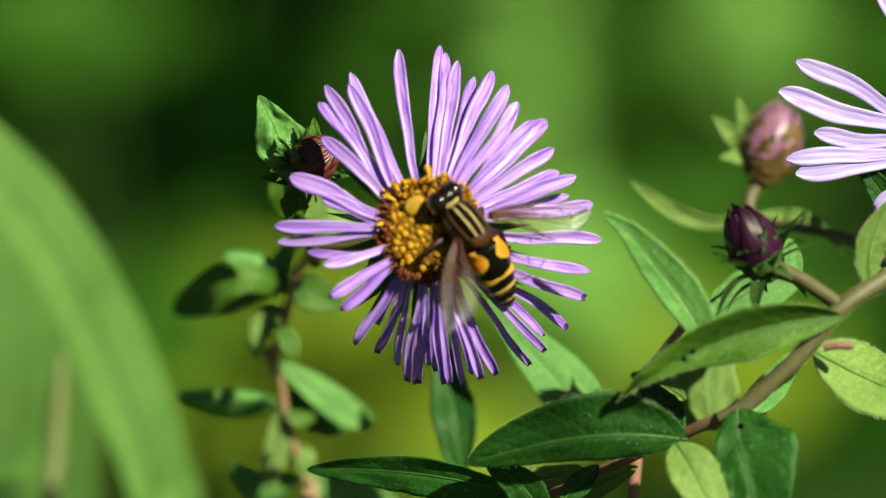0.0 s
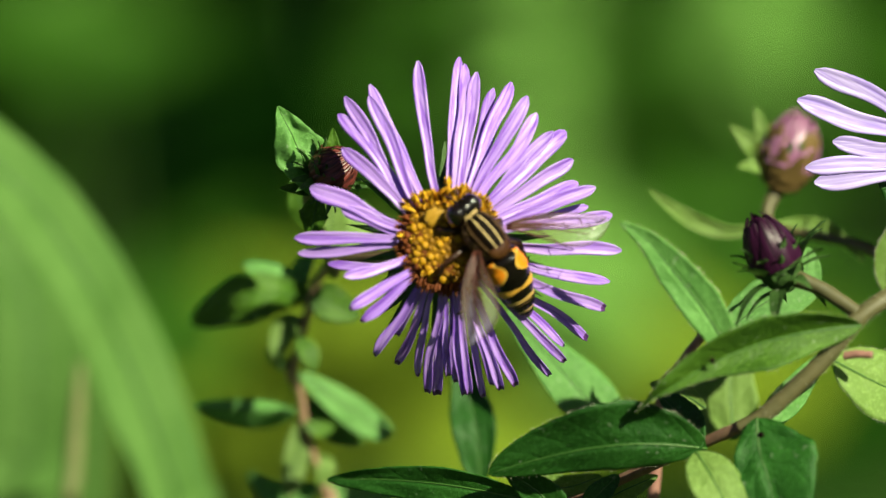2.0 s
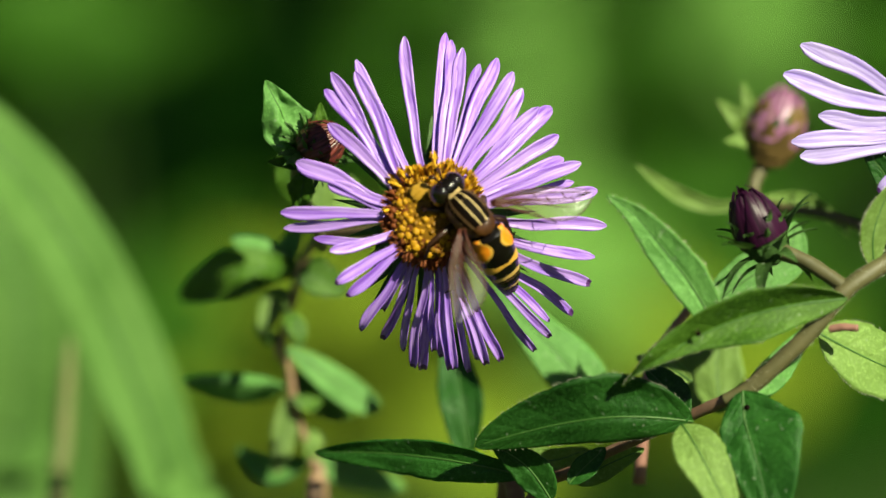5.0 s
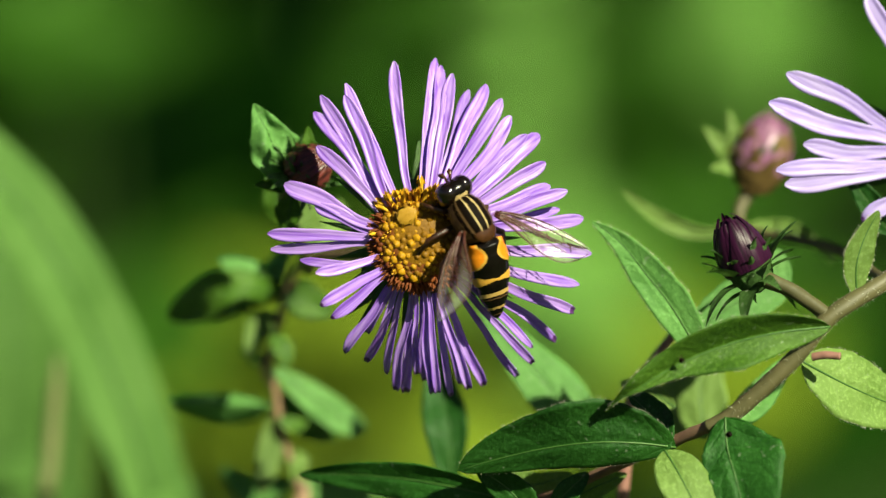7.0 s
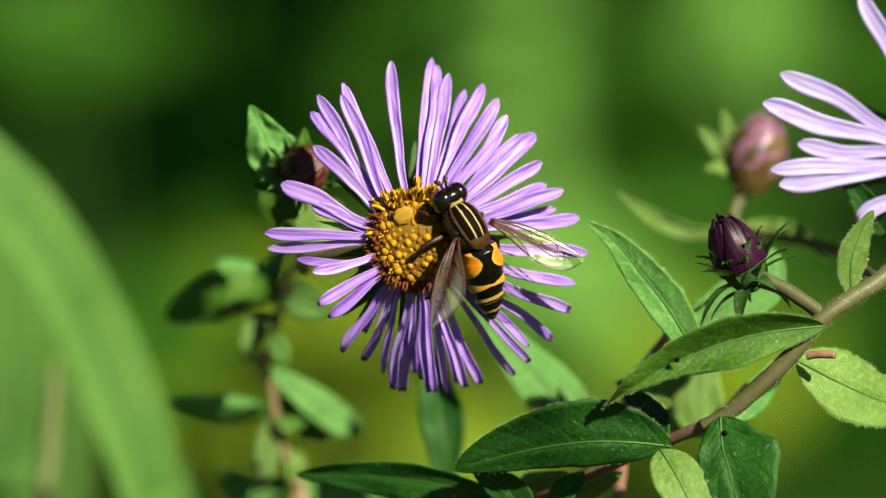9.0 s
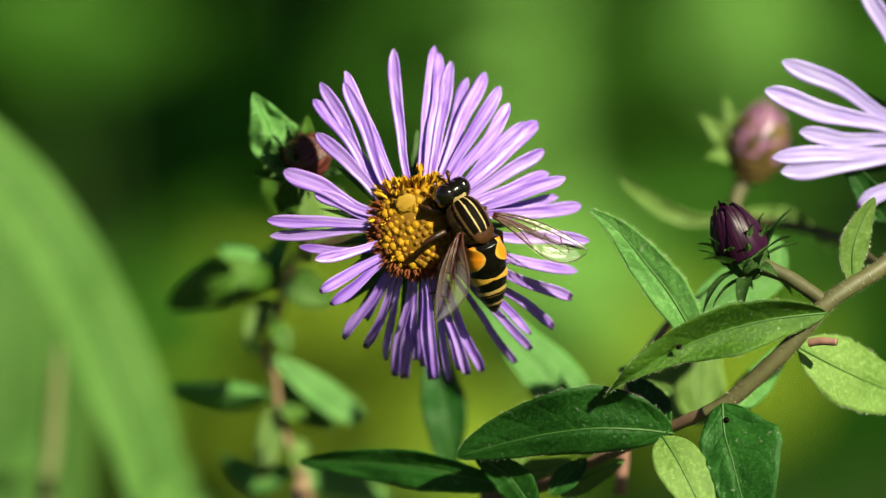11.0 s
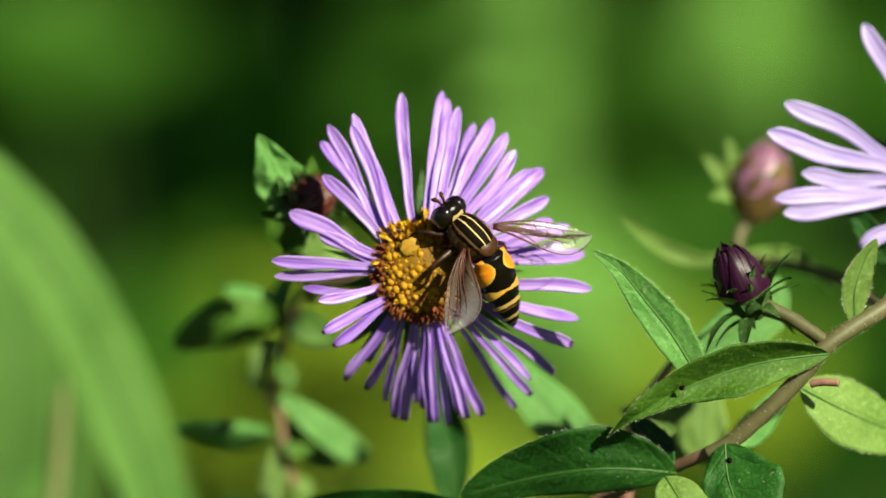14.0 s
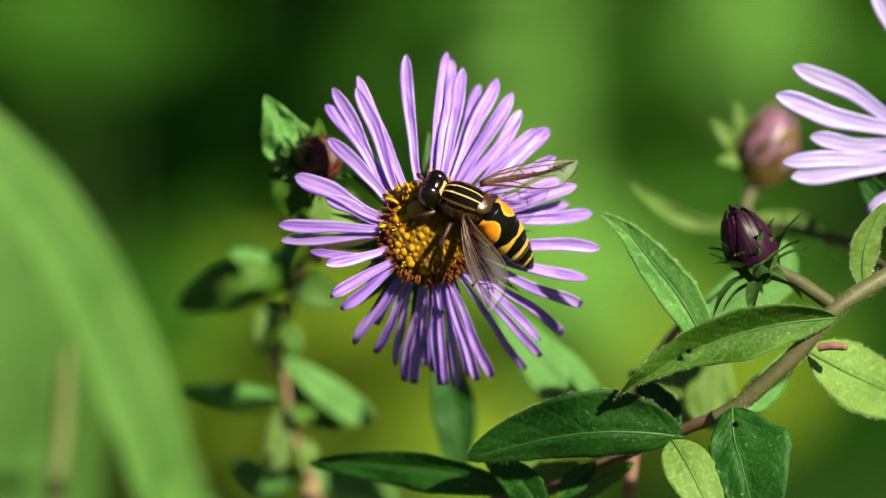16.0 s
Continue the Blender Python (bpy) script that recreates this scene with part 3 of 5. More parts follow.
far_foliage()
# Each weed takes a lit or shaded leaf colour for its patch.
DIM = "deep green weed coloured as shaded, in front of the shrubs"
LIT = "yellow-green weed coloured as sunlit, standing behind the asters"
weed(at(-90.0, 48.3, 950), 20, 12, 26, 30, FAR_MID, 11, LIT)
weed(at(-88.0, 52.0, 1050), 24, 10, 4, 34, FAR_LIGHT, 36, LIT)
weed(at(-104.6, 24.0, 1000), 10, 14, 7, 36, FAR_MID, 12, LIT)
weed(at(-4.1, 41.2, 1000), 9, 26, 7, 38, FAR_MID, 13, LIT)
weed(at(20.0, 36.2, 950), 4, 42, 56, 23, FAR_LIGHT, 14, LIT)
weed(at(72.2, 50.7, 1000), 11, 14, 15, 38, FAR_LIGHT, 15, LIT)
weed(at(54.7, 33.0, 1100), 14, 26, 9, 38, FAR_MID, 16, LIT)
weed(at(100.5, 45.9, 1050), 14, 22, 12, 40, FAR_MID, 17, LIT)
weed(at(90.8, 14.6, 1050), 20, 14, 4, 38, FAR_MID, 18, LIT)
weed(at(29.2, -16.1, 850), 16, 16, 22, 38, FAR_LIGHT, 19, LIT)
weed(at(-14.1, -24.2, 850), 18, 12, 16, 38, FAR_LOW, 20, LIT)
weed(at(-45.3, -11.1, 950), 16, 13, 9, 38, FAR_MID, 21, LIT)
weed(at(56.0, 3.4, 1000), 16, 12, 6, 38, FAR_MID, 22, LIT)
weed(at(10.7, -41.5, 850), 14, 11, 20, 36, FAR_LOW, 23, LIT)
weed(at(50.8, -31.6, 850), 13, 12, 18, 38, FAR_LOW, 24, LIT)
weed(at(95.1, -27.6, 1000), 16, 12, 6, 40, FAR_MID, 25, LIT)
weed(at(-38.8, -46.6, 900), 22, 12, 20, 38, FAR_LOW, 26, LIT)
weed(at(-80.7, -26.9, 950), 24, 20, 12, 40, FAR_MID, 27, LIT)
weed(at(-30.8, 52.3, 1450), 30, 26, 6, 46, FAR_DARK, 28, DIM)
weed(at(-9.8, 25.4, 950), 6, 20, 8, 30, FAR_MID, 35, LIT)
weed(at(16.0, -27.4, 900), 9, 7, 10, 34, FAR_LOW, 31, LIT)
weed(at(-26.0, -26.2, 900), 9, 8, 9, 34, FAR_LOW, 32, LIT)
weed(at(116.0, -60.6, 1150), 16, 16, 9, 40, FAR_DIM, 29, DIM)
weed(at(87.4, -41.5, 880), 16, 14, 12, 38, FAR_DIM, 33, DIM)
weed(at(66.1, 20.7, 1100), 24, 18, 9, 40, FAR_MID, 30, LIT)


def meadow():
    """Short meadow grass over the ground."""
    rnd = random.Random(77)
    ob = root("meadow_grass", Vector((0, 0, 0)), "short green meadow grass covering the ground", "grass", kind="stuff")
    bm = bmesh.new()
    for k in range(5200):
        r = 0.05 + 5.0 * rnd.random() ** 0.8
        a = rnd.uniform(0, 6.283)
        p = Vector((r * math.cos(a), 0.4 + r * math.sin(a), -0.01))
        h = rnd.uniform(0.08, 0.26) * (0.6 if p.length < 0.9 else 1)
        q = p + Vector((rnd.gauss(0, 0.05), rnd.gauss(0, 0.05), h))
        side = Vector((rnd.gauss(0, 1), rnd.gauss(0, 1), 0)).normalized() * rnd.uniform(0.002, 0.006)
        mid = p.lerp(q, 0.55) + Vector((0, 0, 0.02))
        vs = [bm.verts.new(v) for v in (p - side, p + side, mid + side * 0.8, mid - side * 0.8, q)]
        bm.faces.new(vs[:4])
        bm.faces.new((vs[3], vs[2], vs[4]))
    part("blades", mesh_of("blades", bm, FAR_MID), ob, WORLD[ob])


meadow()
GRASS = "broad pale green grass blade arching beside the aster"
grass_blade([Vector((0.0, 0.16, 0)), at(-24.0, -99.0, 98), at(-30.0, -35.6, 95), at(-31.7, -30.3, 94), at(-33.5, -24.2, 93), at(-36.1, -17.4, 92), at(-38.8, -10.7, 91), at(-41.2, -5.4, 89), at(-44.0, -0.7, 88), at(-47.0, 3.8, 87), at(-50.1, 7.4, 86), at(-56.2, 13.1, 85), at(-67.4, 20.8, 84), at(-81.8, 27.1, 83), at(-99.6, 27.7, 82)], 0.0098, aim(0.3, 0.45, 0.9), BLADE, GRASS, 0.2)
grass_blade([Vector((-0.02, 0.15, 0)), at(-47.6, -107.3, 138), at(-51.7, -34.7, 137), at(-51.3, -25.4, 137), at(-50.7, -16.3, 136), at(-51.0, -9.2, 136), at(-53.2, -1.5, 136), at(-57.7, 6.3, 136)], 0.0120, aim(0.02, 0.5, 0.8), BLADE, GRASS, 0.15)
grass_blade([Vector((-0.03, 0.17, 0)), at(-46.7, -111.0, 142), at(-47.2, -33.4, 141), at(-47.1, -20.7, 141), at(-47.7, -9.2, 141), at(-50.2, -0.0, 142), at(-55.3, 8.5, 143), at(-63.3, 16.3, 144)], 0.0125, aim(-0.02, 0.45, 0.8), BLADE, GRASS, 0.25)


stalk = root("dry_stalk", Vector((-0.05, 0.16, 0)), "thin tan dry grass stalk between the green blades", "grass")
stem(stalk, [Vector((-0.05, 0.16, 0)), at(-44.1, -100.1, 90), at(-44.3, -33.4, 88.6), at(-44.0, -28.0, 88.6), at(-43.6, -22.0, 88.6), at(-43.2, -17.4, 88.2), at(-42.9, -13.4, 88)], [1.0, 1.0, 1.0, 1.0, 0.95, 0.8, 0.3], STRAW, "stem")


# ---- the plant with the large flower ----
def flower_disc_mesh(r, height):
    bm = bmesh.new()

    def point(s, c):
        a = 2 * math.pi * c
        rr = r * math.sin(s * math.pi / 2)
        h = height * (math.cos(s * math.pi / 2) ** 0.9)
        return Vector((rr * math.cos(a), rr * math.sin(a), h))
    _, faces = grid_mesh(bm, 20, 36, point, closed=True)
    for f in faces:
        c = f.calc_center_median()
        f.material_index = 1 if (c.xy - Vector((0.08 * r, 0.14 * r))).length < 0.68 * r else 0
    # underside: a cup of the receptacle
    def cup(s, c):
        a = 2 * math.pi * c
        rr = r * (1 - 0.75 * s ** 1.5)
        return Vector((rr * math.cos(a), rr * math.sin(a), -0.0052 * s))
    grid_mesh(bm, 8, 36, cup, closed=True)
    bmesh.ops.remove_doubles(bm, verts=bm.verts, dist=1e-6)
    bmesh.ops.recalc_face_normals(bm, faces=bm.faces)
    return mesh_of("flower_head", bm, DISC, FLORET_OLIVE)


def floret_mesh(name, r, h, material, lobes=False):
    bm = bmesh.new()

    def point(s, c):
        a = 2 * math.pi * c
        if lobes:
            rr = r * (0.55 + 0.25 * s + 1.3 * max(0, s - 0.6) * (1 + 0.8 * math.cos(5 * a)))
            return Vector((rr * math.cos(a), rr * math.sin(a), h * s - 0.6 * h * max(0, s - 0.7) * (1 + math.cos(5 * a))))
        rr = r * (0.85 + 0.2 * math.sin(math.pi * s)) * math.sqrt(max(0, 1 - s ** 5)) + 1e-5
        rr *= 1 + 0.12 * math.cos(5 * a) * s
        return Vector((rr * math.cos(a), rr * math.sin(a), h * s))
    grid_mesh(bm, 7, 10, point, closed=True)
    return mesh_of(name, bm, material)


HEAD_POSE = frame_from(HEART, RIGHT, -AHEAD)
HEAD_POSE.translation = HEART

# each ray: the turn of its tip (degrees, 0 to the right and 90 up), its reach from the heart, its width in mm,
# the turn of its base from that, its sideways bow and its layer
RAYS_LEFT = [
    (157, 15.6, 1.97, 2, -0.06, 4),
    (161, 11.7, 1.65, 14, 0.03, 2),
    (177, 16.1, 1.46, 0, 0.02, 3),
    (-177, 15.8, 1.21, 0, 0.00, 2),
    (137, 14.9, 1.59, 11, 0.05, 2),
    (129, 17.8, 1.72, 16, 0.04, 1),
    (124, 18.8, 1.59, 16, -0.05, 0),
    (117, 17.5, 1.59, 25, 0.05, 3),
    (115, 18.6, 1.34, 5, -0.03, 1),
]
RAYS_TOP = [
    (98, 19.4, 1.46, 2, -0.10, 2),
    (85, 19.7, 1.21, 1, -0.05, 0),
    (83, 19.0, 1.40, -2, 0.03, 2),
    (79, 18.3, 1.46, -9, -0.04, 2),
    (72, 17.1, 1.27, -6, -0.03, 0),
    (67, 18.3, 1.65, -1, 0.05, 2),
    (60, 17.6, 1.59, 1, 0.04, 1),
    (54, 16.6, 1.59, -2, 0.03, 2),
    (45, 16.2, 1.40, 1, 0.02, 0),
    (42, 17.2, 1.84, 0, 0.02, 2),
    (32, 15.9, 1.59, 2, 0.02, 2),
    (23, 15.2, 1.59, 1, -0.02, 3),
    (19, 16.7, 1.53, 1, 0.02, 1),
    (13, 15.4, 1.08, 5, 0.00, 0),
    (8, 17.7, 1.53, 3, 0.03, 2),
]
RAYS_RIGHT = [
    (-4, 18.4, 1.53, -4, 0.00, 2),
    (-15, 17.7, 1.46, -6, 0.03, 2),
    (-24, 18.1, 1.46, -3, 0.02, 2),
    (-36, 18.1, 1.34, -2, -0.02, 2),
    (-43, 16.6, 1.14, 0, 0.00, 1),
    (-47, 17.8, 1.21, -2, -0.03, 2),
    (-54, 17.9, 1.08, 0, -0.02, 2),
    (-66, 16.9, 1.40, 1, -0.02, 1),
    (-71, 16.6, 1.34, 4, 0.04, 2),
    (-74, 15.9, 0.95, 4, 0.03, 0),
    (-78, 16.9, 1.08, 4, 0.03, 1),
    (-83, 16.3, 1.14, 4, 0.03, 2),
    (-85, 16.3, 1.21, 0, 0.03, 1),
]
RAYS_LOW = [
    (-88, 14.9, 0.95, 2, -0.03, 0),
    (-95, 16.3, 1.46, -2, 0.02, 2),
    (-99, 16.1, 1.34, -3, -0.02, 1),
    (-91, 14.2, 1.02, -7, 0.03, 3),
    (-104, 14.6, 1.14, -6, 0.06, 2),
    (-114, 14.0, 1.27, -4, -0.04, 2),
    (-124, 14.3, 1.46, 1, 0.02, 1),
    (-120, 11.2, 1.08, -2, 0.03, 3),
    (-139, 12.4, 1.53, 7, -0.02, 3),
    (-147, 12.5, 1.59, 7, 0.03, 4),
    (-171, 12.6, 1.14, 24, -0.22, 1),
    (-163, 11.4, 1.34, 4, -0.10, 3),
]
RAYS = RAYS_LEFT + RAYS_TOP + RAYS_RIGHT + RAYS_LOW
RAYS_B = [(153, 20.6, 2.2), (163, 21.2, 2.4), (174, 16.6, 2.0), (183, 19.5, 1.9), (188, 18.7, 2.2), (212, 12.0, 2.2), (118, 20.4, 2.2), (245, 13.1, 2.2)] + [(-85 + 12 * k, 18.5 + 1.5 * math.sin(k * 2.3), 2.1) for k in range(15)]
RAYS_B = [(t, r, w, 0, 0.05 * math.sin(t), 2) for t, r, w in RAYS_B]



def flower_head(parent, pose_m, rays, disc_r, petal_mat, florets=290, seed=3, droop=(-12, -14), rim=0.72, turn_most=16, stacked=False):
    rnd = random.Random(seed)
    hd = part("flower_head", flower_disc_mesh(disc_r * MM, disc_r * 0.46 * MM), parent, pose_m)
    closed = floret_mesh("disc_floret", 0.40 * MM, 0.8 * MM, FLORET)
    rimmed = floret_mesh("outer_floret", 0.11 * MM, 1.45 * MM, DISC_RIM)
    olive = floret_mesh("olive_floret", 0.40 * MM, 0.78 * MM, FLORET_OLIVE)
    brown = floret_mesh("brown_floret", 0.36 * MM, 0.78 * MM, DISC_RIM)
    opened = floret_mesh("open_floret", 0.34 * MM, 1.7 * MM, FLORET_OPEN, True)
    for k in range(florets):
        q = math.sqrt((k + 0.5) / florets)
        a = k * 2.39996
        s = q * 0.97
        rr = disc_r * MM * math.sin(s * math.pi / 2)
        hh = disc_r * 0.46 * MM * math.cos(s * math.pi / 2) ** 0.9
        nrm = Vector((math.cos(a) * math.sin(s * 1.35), math.sin(a) * math.sin(s * 1.35), math.cos(s * 1.35)))
        mt = Matrix.Translation((rr * math.cos(a), rr * math.sin(a), hh - 0.0006)) @ nrm.to_track_quat("Z", "Y").to_matrix().to_4x4()
        mt = mt @ Matrix.Rotation(rnd.uniform(0, 6), 4, "Z") @ Matrix.Scale(rnd.uniform(0.75, 1.2), 4) @ pose(0, 0, 0, rnd.uniform(-18, 18), rnd.uniform(-18, 18))
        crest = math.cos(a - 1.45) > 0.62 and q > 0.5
        # Sun and shade put into floret colour: yellower left, more olive right.
        lit_side = math.cos(a - 2.7) > -0.1
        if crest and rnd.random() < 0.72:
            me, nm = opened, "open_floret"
        elif q > (0.79 if lit_side and math.sin(a) > -0.2 else 0.69) + rnd.uniform(-0.06, 0.06):
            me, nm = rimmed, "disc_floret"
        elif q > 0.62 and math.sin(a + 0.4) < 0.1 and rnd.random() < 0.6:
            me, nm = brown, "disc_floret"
        elif lit_side and rnd.random() < (0.16 if q > 0.4 else 0.05):
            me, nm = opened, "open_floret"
        elif rnd.random() < (0.3 if lit_side else 0.7):
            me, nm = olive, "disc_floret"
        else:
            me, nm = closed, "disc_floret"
        if me is opened and q > 0.7:
            mt = mt @ Matrix.Diagonal((0.85, 0.85, rnd.uniform(0.9, 1.5), 1))
        elif me is opened:
            mt = mt @ Matrix.Diagonal((0.6, 0.6, 0.62, 1))
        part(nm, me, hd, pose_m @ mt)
        if me is rimmed:
            for g in range(3):
                part("disc_bristle", me, hd, pose_m @ mt @ pose(rnd.uniform(-0.0003, 0.0003), rnd.uniform(-0.0003, 0.0003), -0.0002, rnd.uniform(-28, 28), rnd.uniform(-28, 28)))
    bm = bmesh.new()
    egg_bm(bm, 2.3 * MM, 0.8 * MM, 24, 20, bumpy=0.4)
    mt = Matrix.Translation((-2.3 * MM, 2.2 * MM, disc_r * 0.44 * MM)) @ pose(0, 0, 0, 0, -5, 30) @ Matrix.Diagonal((1, 1, 0.25, 1))
    part("pale_scale", mesh_of("pale_scale", bm, SCALE), hd, pose_m @ mt, "pale translucent scale on the disc")
    rnd = random.Random(seed + 40)
    for i, (turn, reach, width, off, bow, layer) in enumerate(rays):
        a, b = radians(turn), radians(turn + off)
        down = max(0.0, -math.sin(a))
        base_r = disc_r * rim
        foot = Vector((base_r * math.cos(b), base_r * math.sin(b), 0))
        way = Vector((reach * math.cos(a), reach * math.sin(a), 0)) - foot
        low = (1 - math.cos(a - radians(58))) / 2
        left = max(0.0, -math.cos(a)) * (1 - down) + (1.1 if -165 < turn < -130 else 0)
        start = droop[0] + 12 * low + 14 * left - 20 * down * down + rnd.uniform(-5, 5)
        bend = droop[1] + 8 * low - 8 * left - 18 * down * down + rnd.uniform(-9, 7)
        if -165 < turn < -130:
            bend += 20
        hook = -rnd.uniform(30, 85) if down > 0.3 else rnd.uniform(-20, 12)
        fold = rnd.uniform(0.35, 0.8) if down > 0.4 else rnd.uniform(0.1, 0.4)
        me = petal_mesh("petal", way.length, width * (1.0 - 0.20 * min(1.0, 1.3 * down)), start, bend, hook, fold, bow, petal_mat, i * 3.1 + seed, rnd.uniform(-turn_most, turn_most) * (1 + 0.8 * down))
        lift = -0.75 + 0.28 * layer if not stacked else 0.03 * (turn - 175)
        mt = Matrix.Translation(foot * MM + Vector((0, 0, (lift - 0.2) * MM))) @ Matrix.Rotation(math.atan2(way.y, way.x), 4, "Z") @ Matrix.Rotation(-math.atan(bow), 4, "Z")
        part("petal", me, hd, pose_m @ mt)
    for k in range(22):
        a = 2 * math.pi * k / 22 + rnd.uniform(-0.1, 0.1)
        bm = bmesh.new()
        ln = rnd.uniform(6.5, 9.6) * MM
        grid_mesh(bm, 8, 5, lambda s, c: Vector((ln * s, (2 * c - 1) * 0.0008 * (1 - s ** 1.3), -0.0035 * s * s + 0.0002 * (1 - abs(2 * c - 1)))))
        mt = Matrix.Rotation(a, 4, "Z") @ Matrix.Translation((disc_r * 0.6 * MM, 0, -0.0022))
        part("bract", mesh_of("bract", bm, BRACT), hd, pose_m @ mt)
    return hd


FOOT_A = Vector((0.02, 0.09, 0.0))
plant_a = root("aster_plant", FOOT_A, "leafy aster with a lilac flower, yellow disc and brown bud", "flower", "asters")
stem(plant_a, [FOOT_A, FOOT_A + Vector((-0.01, -0.01, 0.3)), at(-11.8, -68.6, 54), at(-12.7, -31.9, 49), at(-13.8, -27.5, 49), at(-15.0, -23.6, 48), at(-16.0, -20.1, 47), at(-16.4, -16.6, 46), at(-17.3, -14.3, 45), at(-16.3, -10.8, 44), at(-15.4, -7.4, 43), at(-14.2, -3.9, 42), at(-11.5, -1.7, 36), at(-5.8, -1.5, 24), at(-0.0, 0.0, 4)],
     [2.0, 1.8, 1.2, 0.6, 0.52, 0.42, 0.56, 0.46, 0.62, 0.42, 0.55, 0.5, 0.6, 0.8, 1.1], STEM, "stem", "pale reddish stem")
head_a = flower_head(plant_a, HEAD_POSE, RAYS, 4.45, PETAL)
stem(plant_a, [at(-12.3, -3.2, 38), at(-13.2, -0.1, 31), at(-14.2, 2.4, 24), at(-14.6, 4.8, 17), at(-13.4, 6.5, 12)], [0.7, 0.7, 0.7, 0.8, 1.1], STEM_GREEN, "side_stem")
leaf(plant_a, at(0.3, 0.8, 8), at(0.0, 10.9, 10), 2.4, aim(0.1, 0.1, 1), 0.2, 0.05, 0.4, material=BRACT, rib=False)
leaf(plant_a, at(-1.7, -1.6, 7), at(-7.9, -7.8, 9), 2.0, aim(0.1, 0.1, 1), 0.2, 0.05, 0.5, material=BRACT, rib=False)
leaf(plant_a, at(-3.2, -0.7, 8), at(-6.2, -3.8, 9), 2.6, aim(0.1, 0.1, 1), 0.2, 0.05, 0.5, material=BRACT, rib=False)
bud(plant_a, at(-14.0, 6.3, 12), at(-9.8, 9.7, 10), 2.6, PETAL_BUD_BROWN, 34, 50, 66, 1.25, "brownish red closed bud", WRAP)
leaf(plant_a, at(-13.5, 5.1, 13), at(-17.8, 14.8, 10), 5.6, aim(0.15, 0.15, 1), 0.2, 0.04, 0.5, wave=0.3, material=LEAF_PALE)
leaf(plant_a, at(-13.6, 5.4, 14), at(-14.6, 0.5, 16), 3.2, aim(-0.2, 0.1, 1), 0.35, 0.05, 0.4)
leaf(plant_a, at(-13.6, 6.0, 14), at(-17.7, 6.1, 12), 1.6, aim(-0.2, 0.1, 1), 0.35, 0.05, 0.4, rib=False)
leaf(plant_a, at(-12.1, 7.2, 14), at(-12.0, 12.4, 12), 2.0, aim(0.1, 0.2, 1), 0.3, 0.05, 0.5, rib=False)
bent_leaf(plant_a, [at(-15.0, -5.8, 45), at(-19.8, -5.4, 41), at(-24.3, -6.3, 43), at(-28.7, -8.5, 52)], (2.9, 2.6), (0.5, -0.3), LEAF, 0.55, 0.7, 0.2, seed=101)
bent_leaf(plant_a, [at(-16.2, -4.8, 44), at(-19.2, -3.4, 43), at(-22.5, -2.0, 43)], (1.3, 1.4), (0.7, -0.4), LEAF_PALE, 0.5, seed=103)
bent_leaf(plant_a, [at(-15.6, -5.0, 44), at(-16.2, -3.1, 44), at(-14.7, -1.0, 45)], (1.3, 1.3), (-0.3, 0.5), LEAF_PALE, 0.5, seed=105)
bent_leaf(plant_a, [at(-15.1, -5.8, 41), at(-12.9, -6.4, 41), at(-9.6, -8.0, 42)], (2.0, 2.1), (0.3, 0.8), LEAF, 0.5, seed=107)
bent_leaf(plant_a, [at(-15.8, -8.3, 44), at(-18.0, -9.1, 43), at(-19.2, -12.6, 42)], (1.7, 1.5), (0.8, -0.4), LEAF_LIME, 0.5, seed=109)
bent_leaf(plant_a, [at(-16.4, -10.2, 43), at(-15.4, -11.8, 42), at(-14.7, -13.9, 42)], (1.2, 1.2), (-0.2, 0.6), LEAF, 0.5, seed=111)
bent_leaf(plant_a, [at(-17.3, -13.4, 45), at(-18.6, -12.9, 44), at(-20.1, -11.6, 44)], (0.9, 0.9), (0.5, -0.3), LEAF, 0.5, seed=113)
bent_leaf(plant_a, [at(-16.8, -18.6, 46), at(-21.8, -18.2, 46), at(-28.2, -17.7, 46)], (2.3, 1.1), (-2.4, -0.7), LEAF_PALE, 0.5, 0.7, 0.1, seed=115)
bent_leaf(plant_a, [at(-16.5, -14.2, 46), at(-13.0, -16.7, 46), at(-9.2, -19.5, 47), at(-6.1, -21.3, 48)], (1.7, 1.9), (-0.5, 0.9), LEAF_PALE, 0.6, 0.55, 0.2, seed=117)
bent_leaf(plant_a, [at(-16.3, -17.3, 49), at(-13.0, -20.2, 50), at(-9.2, -22.1, 52)], (1.8, 2.0), (0.3, 0.9), LEAF, 0.5, seed=119)
bent_leaf(plant_a, [at(-16.5, -19.5, 47), at(-17.0, -23.6, 47), at(-17.9, -28.4, 46)], (1.5, 1.4), (-0.3, 0.6), LEAF_LIME, 0.5, 0.6, seed=121)
bent_leaf(plant_a, [at(-16.0, -19.8, 46), at(-14.2, -20.5, 46), at(-12.6, -20.1, 46)], (0.9, 0.9), (-0.3, 0.5), LEAF, 0.5, seed=123)
bent_leaf(plant_a, [at(-14.8, -23.6, 49), at(-13.8, -24.8, 48), at(-14.5, -26.8, 48)], (1.2, 1.1), (-0.2, 0.5), LEAF_LIME, 0.5, seed=125)
bent_leaf(plant_a, [at(-14.6, -26.9, 50), at(-18.8, -27.9, 51), at(-22.3, -25.4, 52)], (1.8, 1.6), (0.3, 0.3), LEAF_PALE, 0.5, seed=127)
bent_leaf(plant_a, [at(-14.1, -27.0, 52), at(-9.9, -28.1, 52), at(-3.5, -30.2, 54)], (1.8, 2.0), (-0.3, 0.8), LEAF_PALE, 0.5, seed=129)
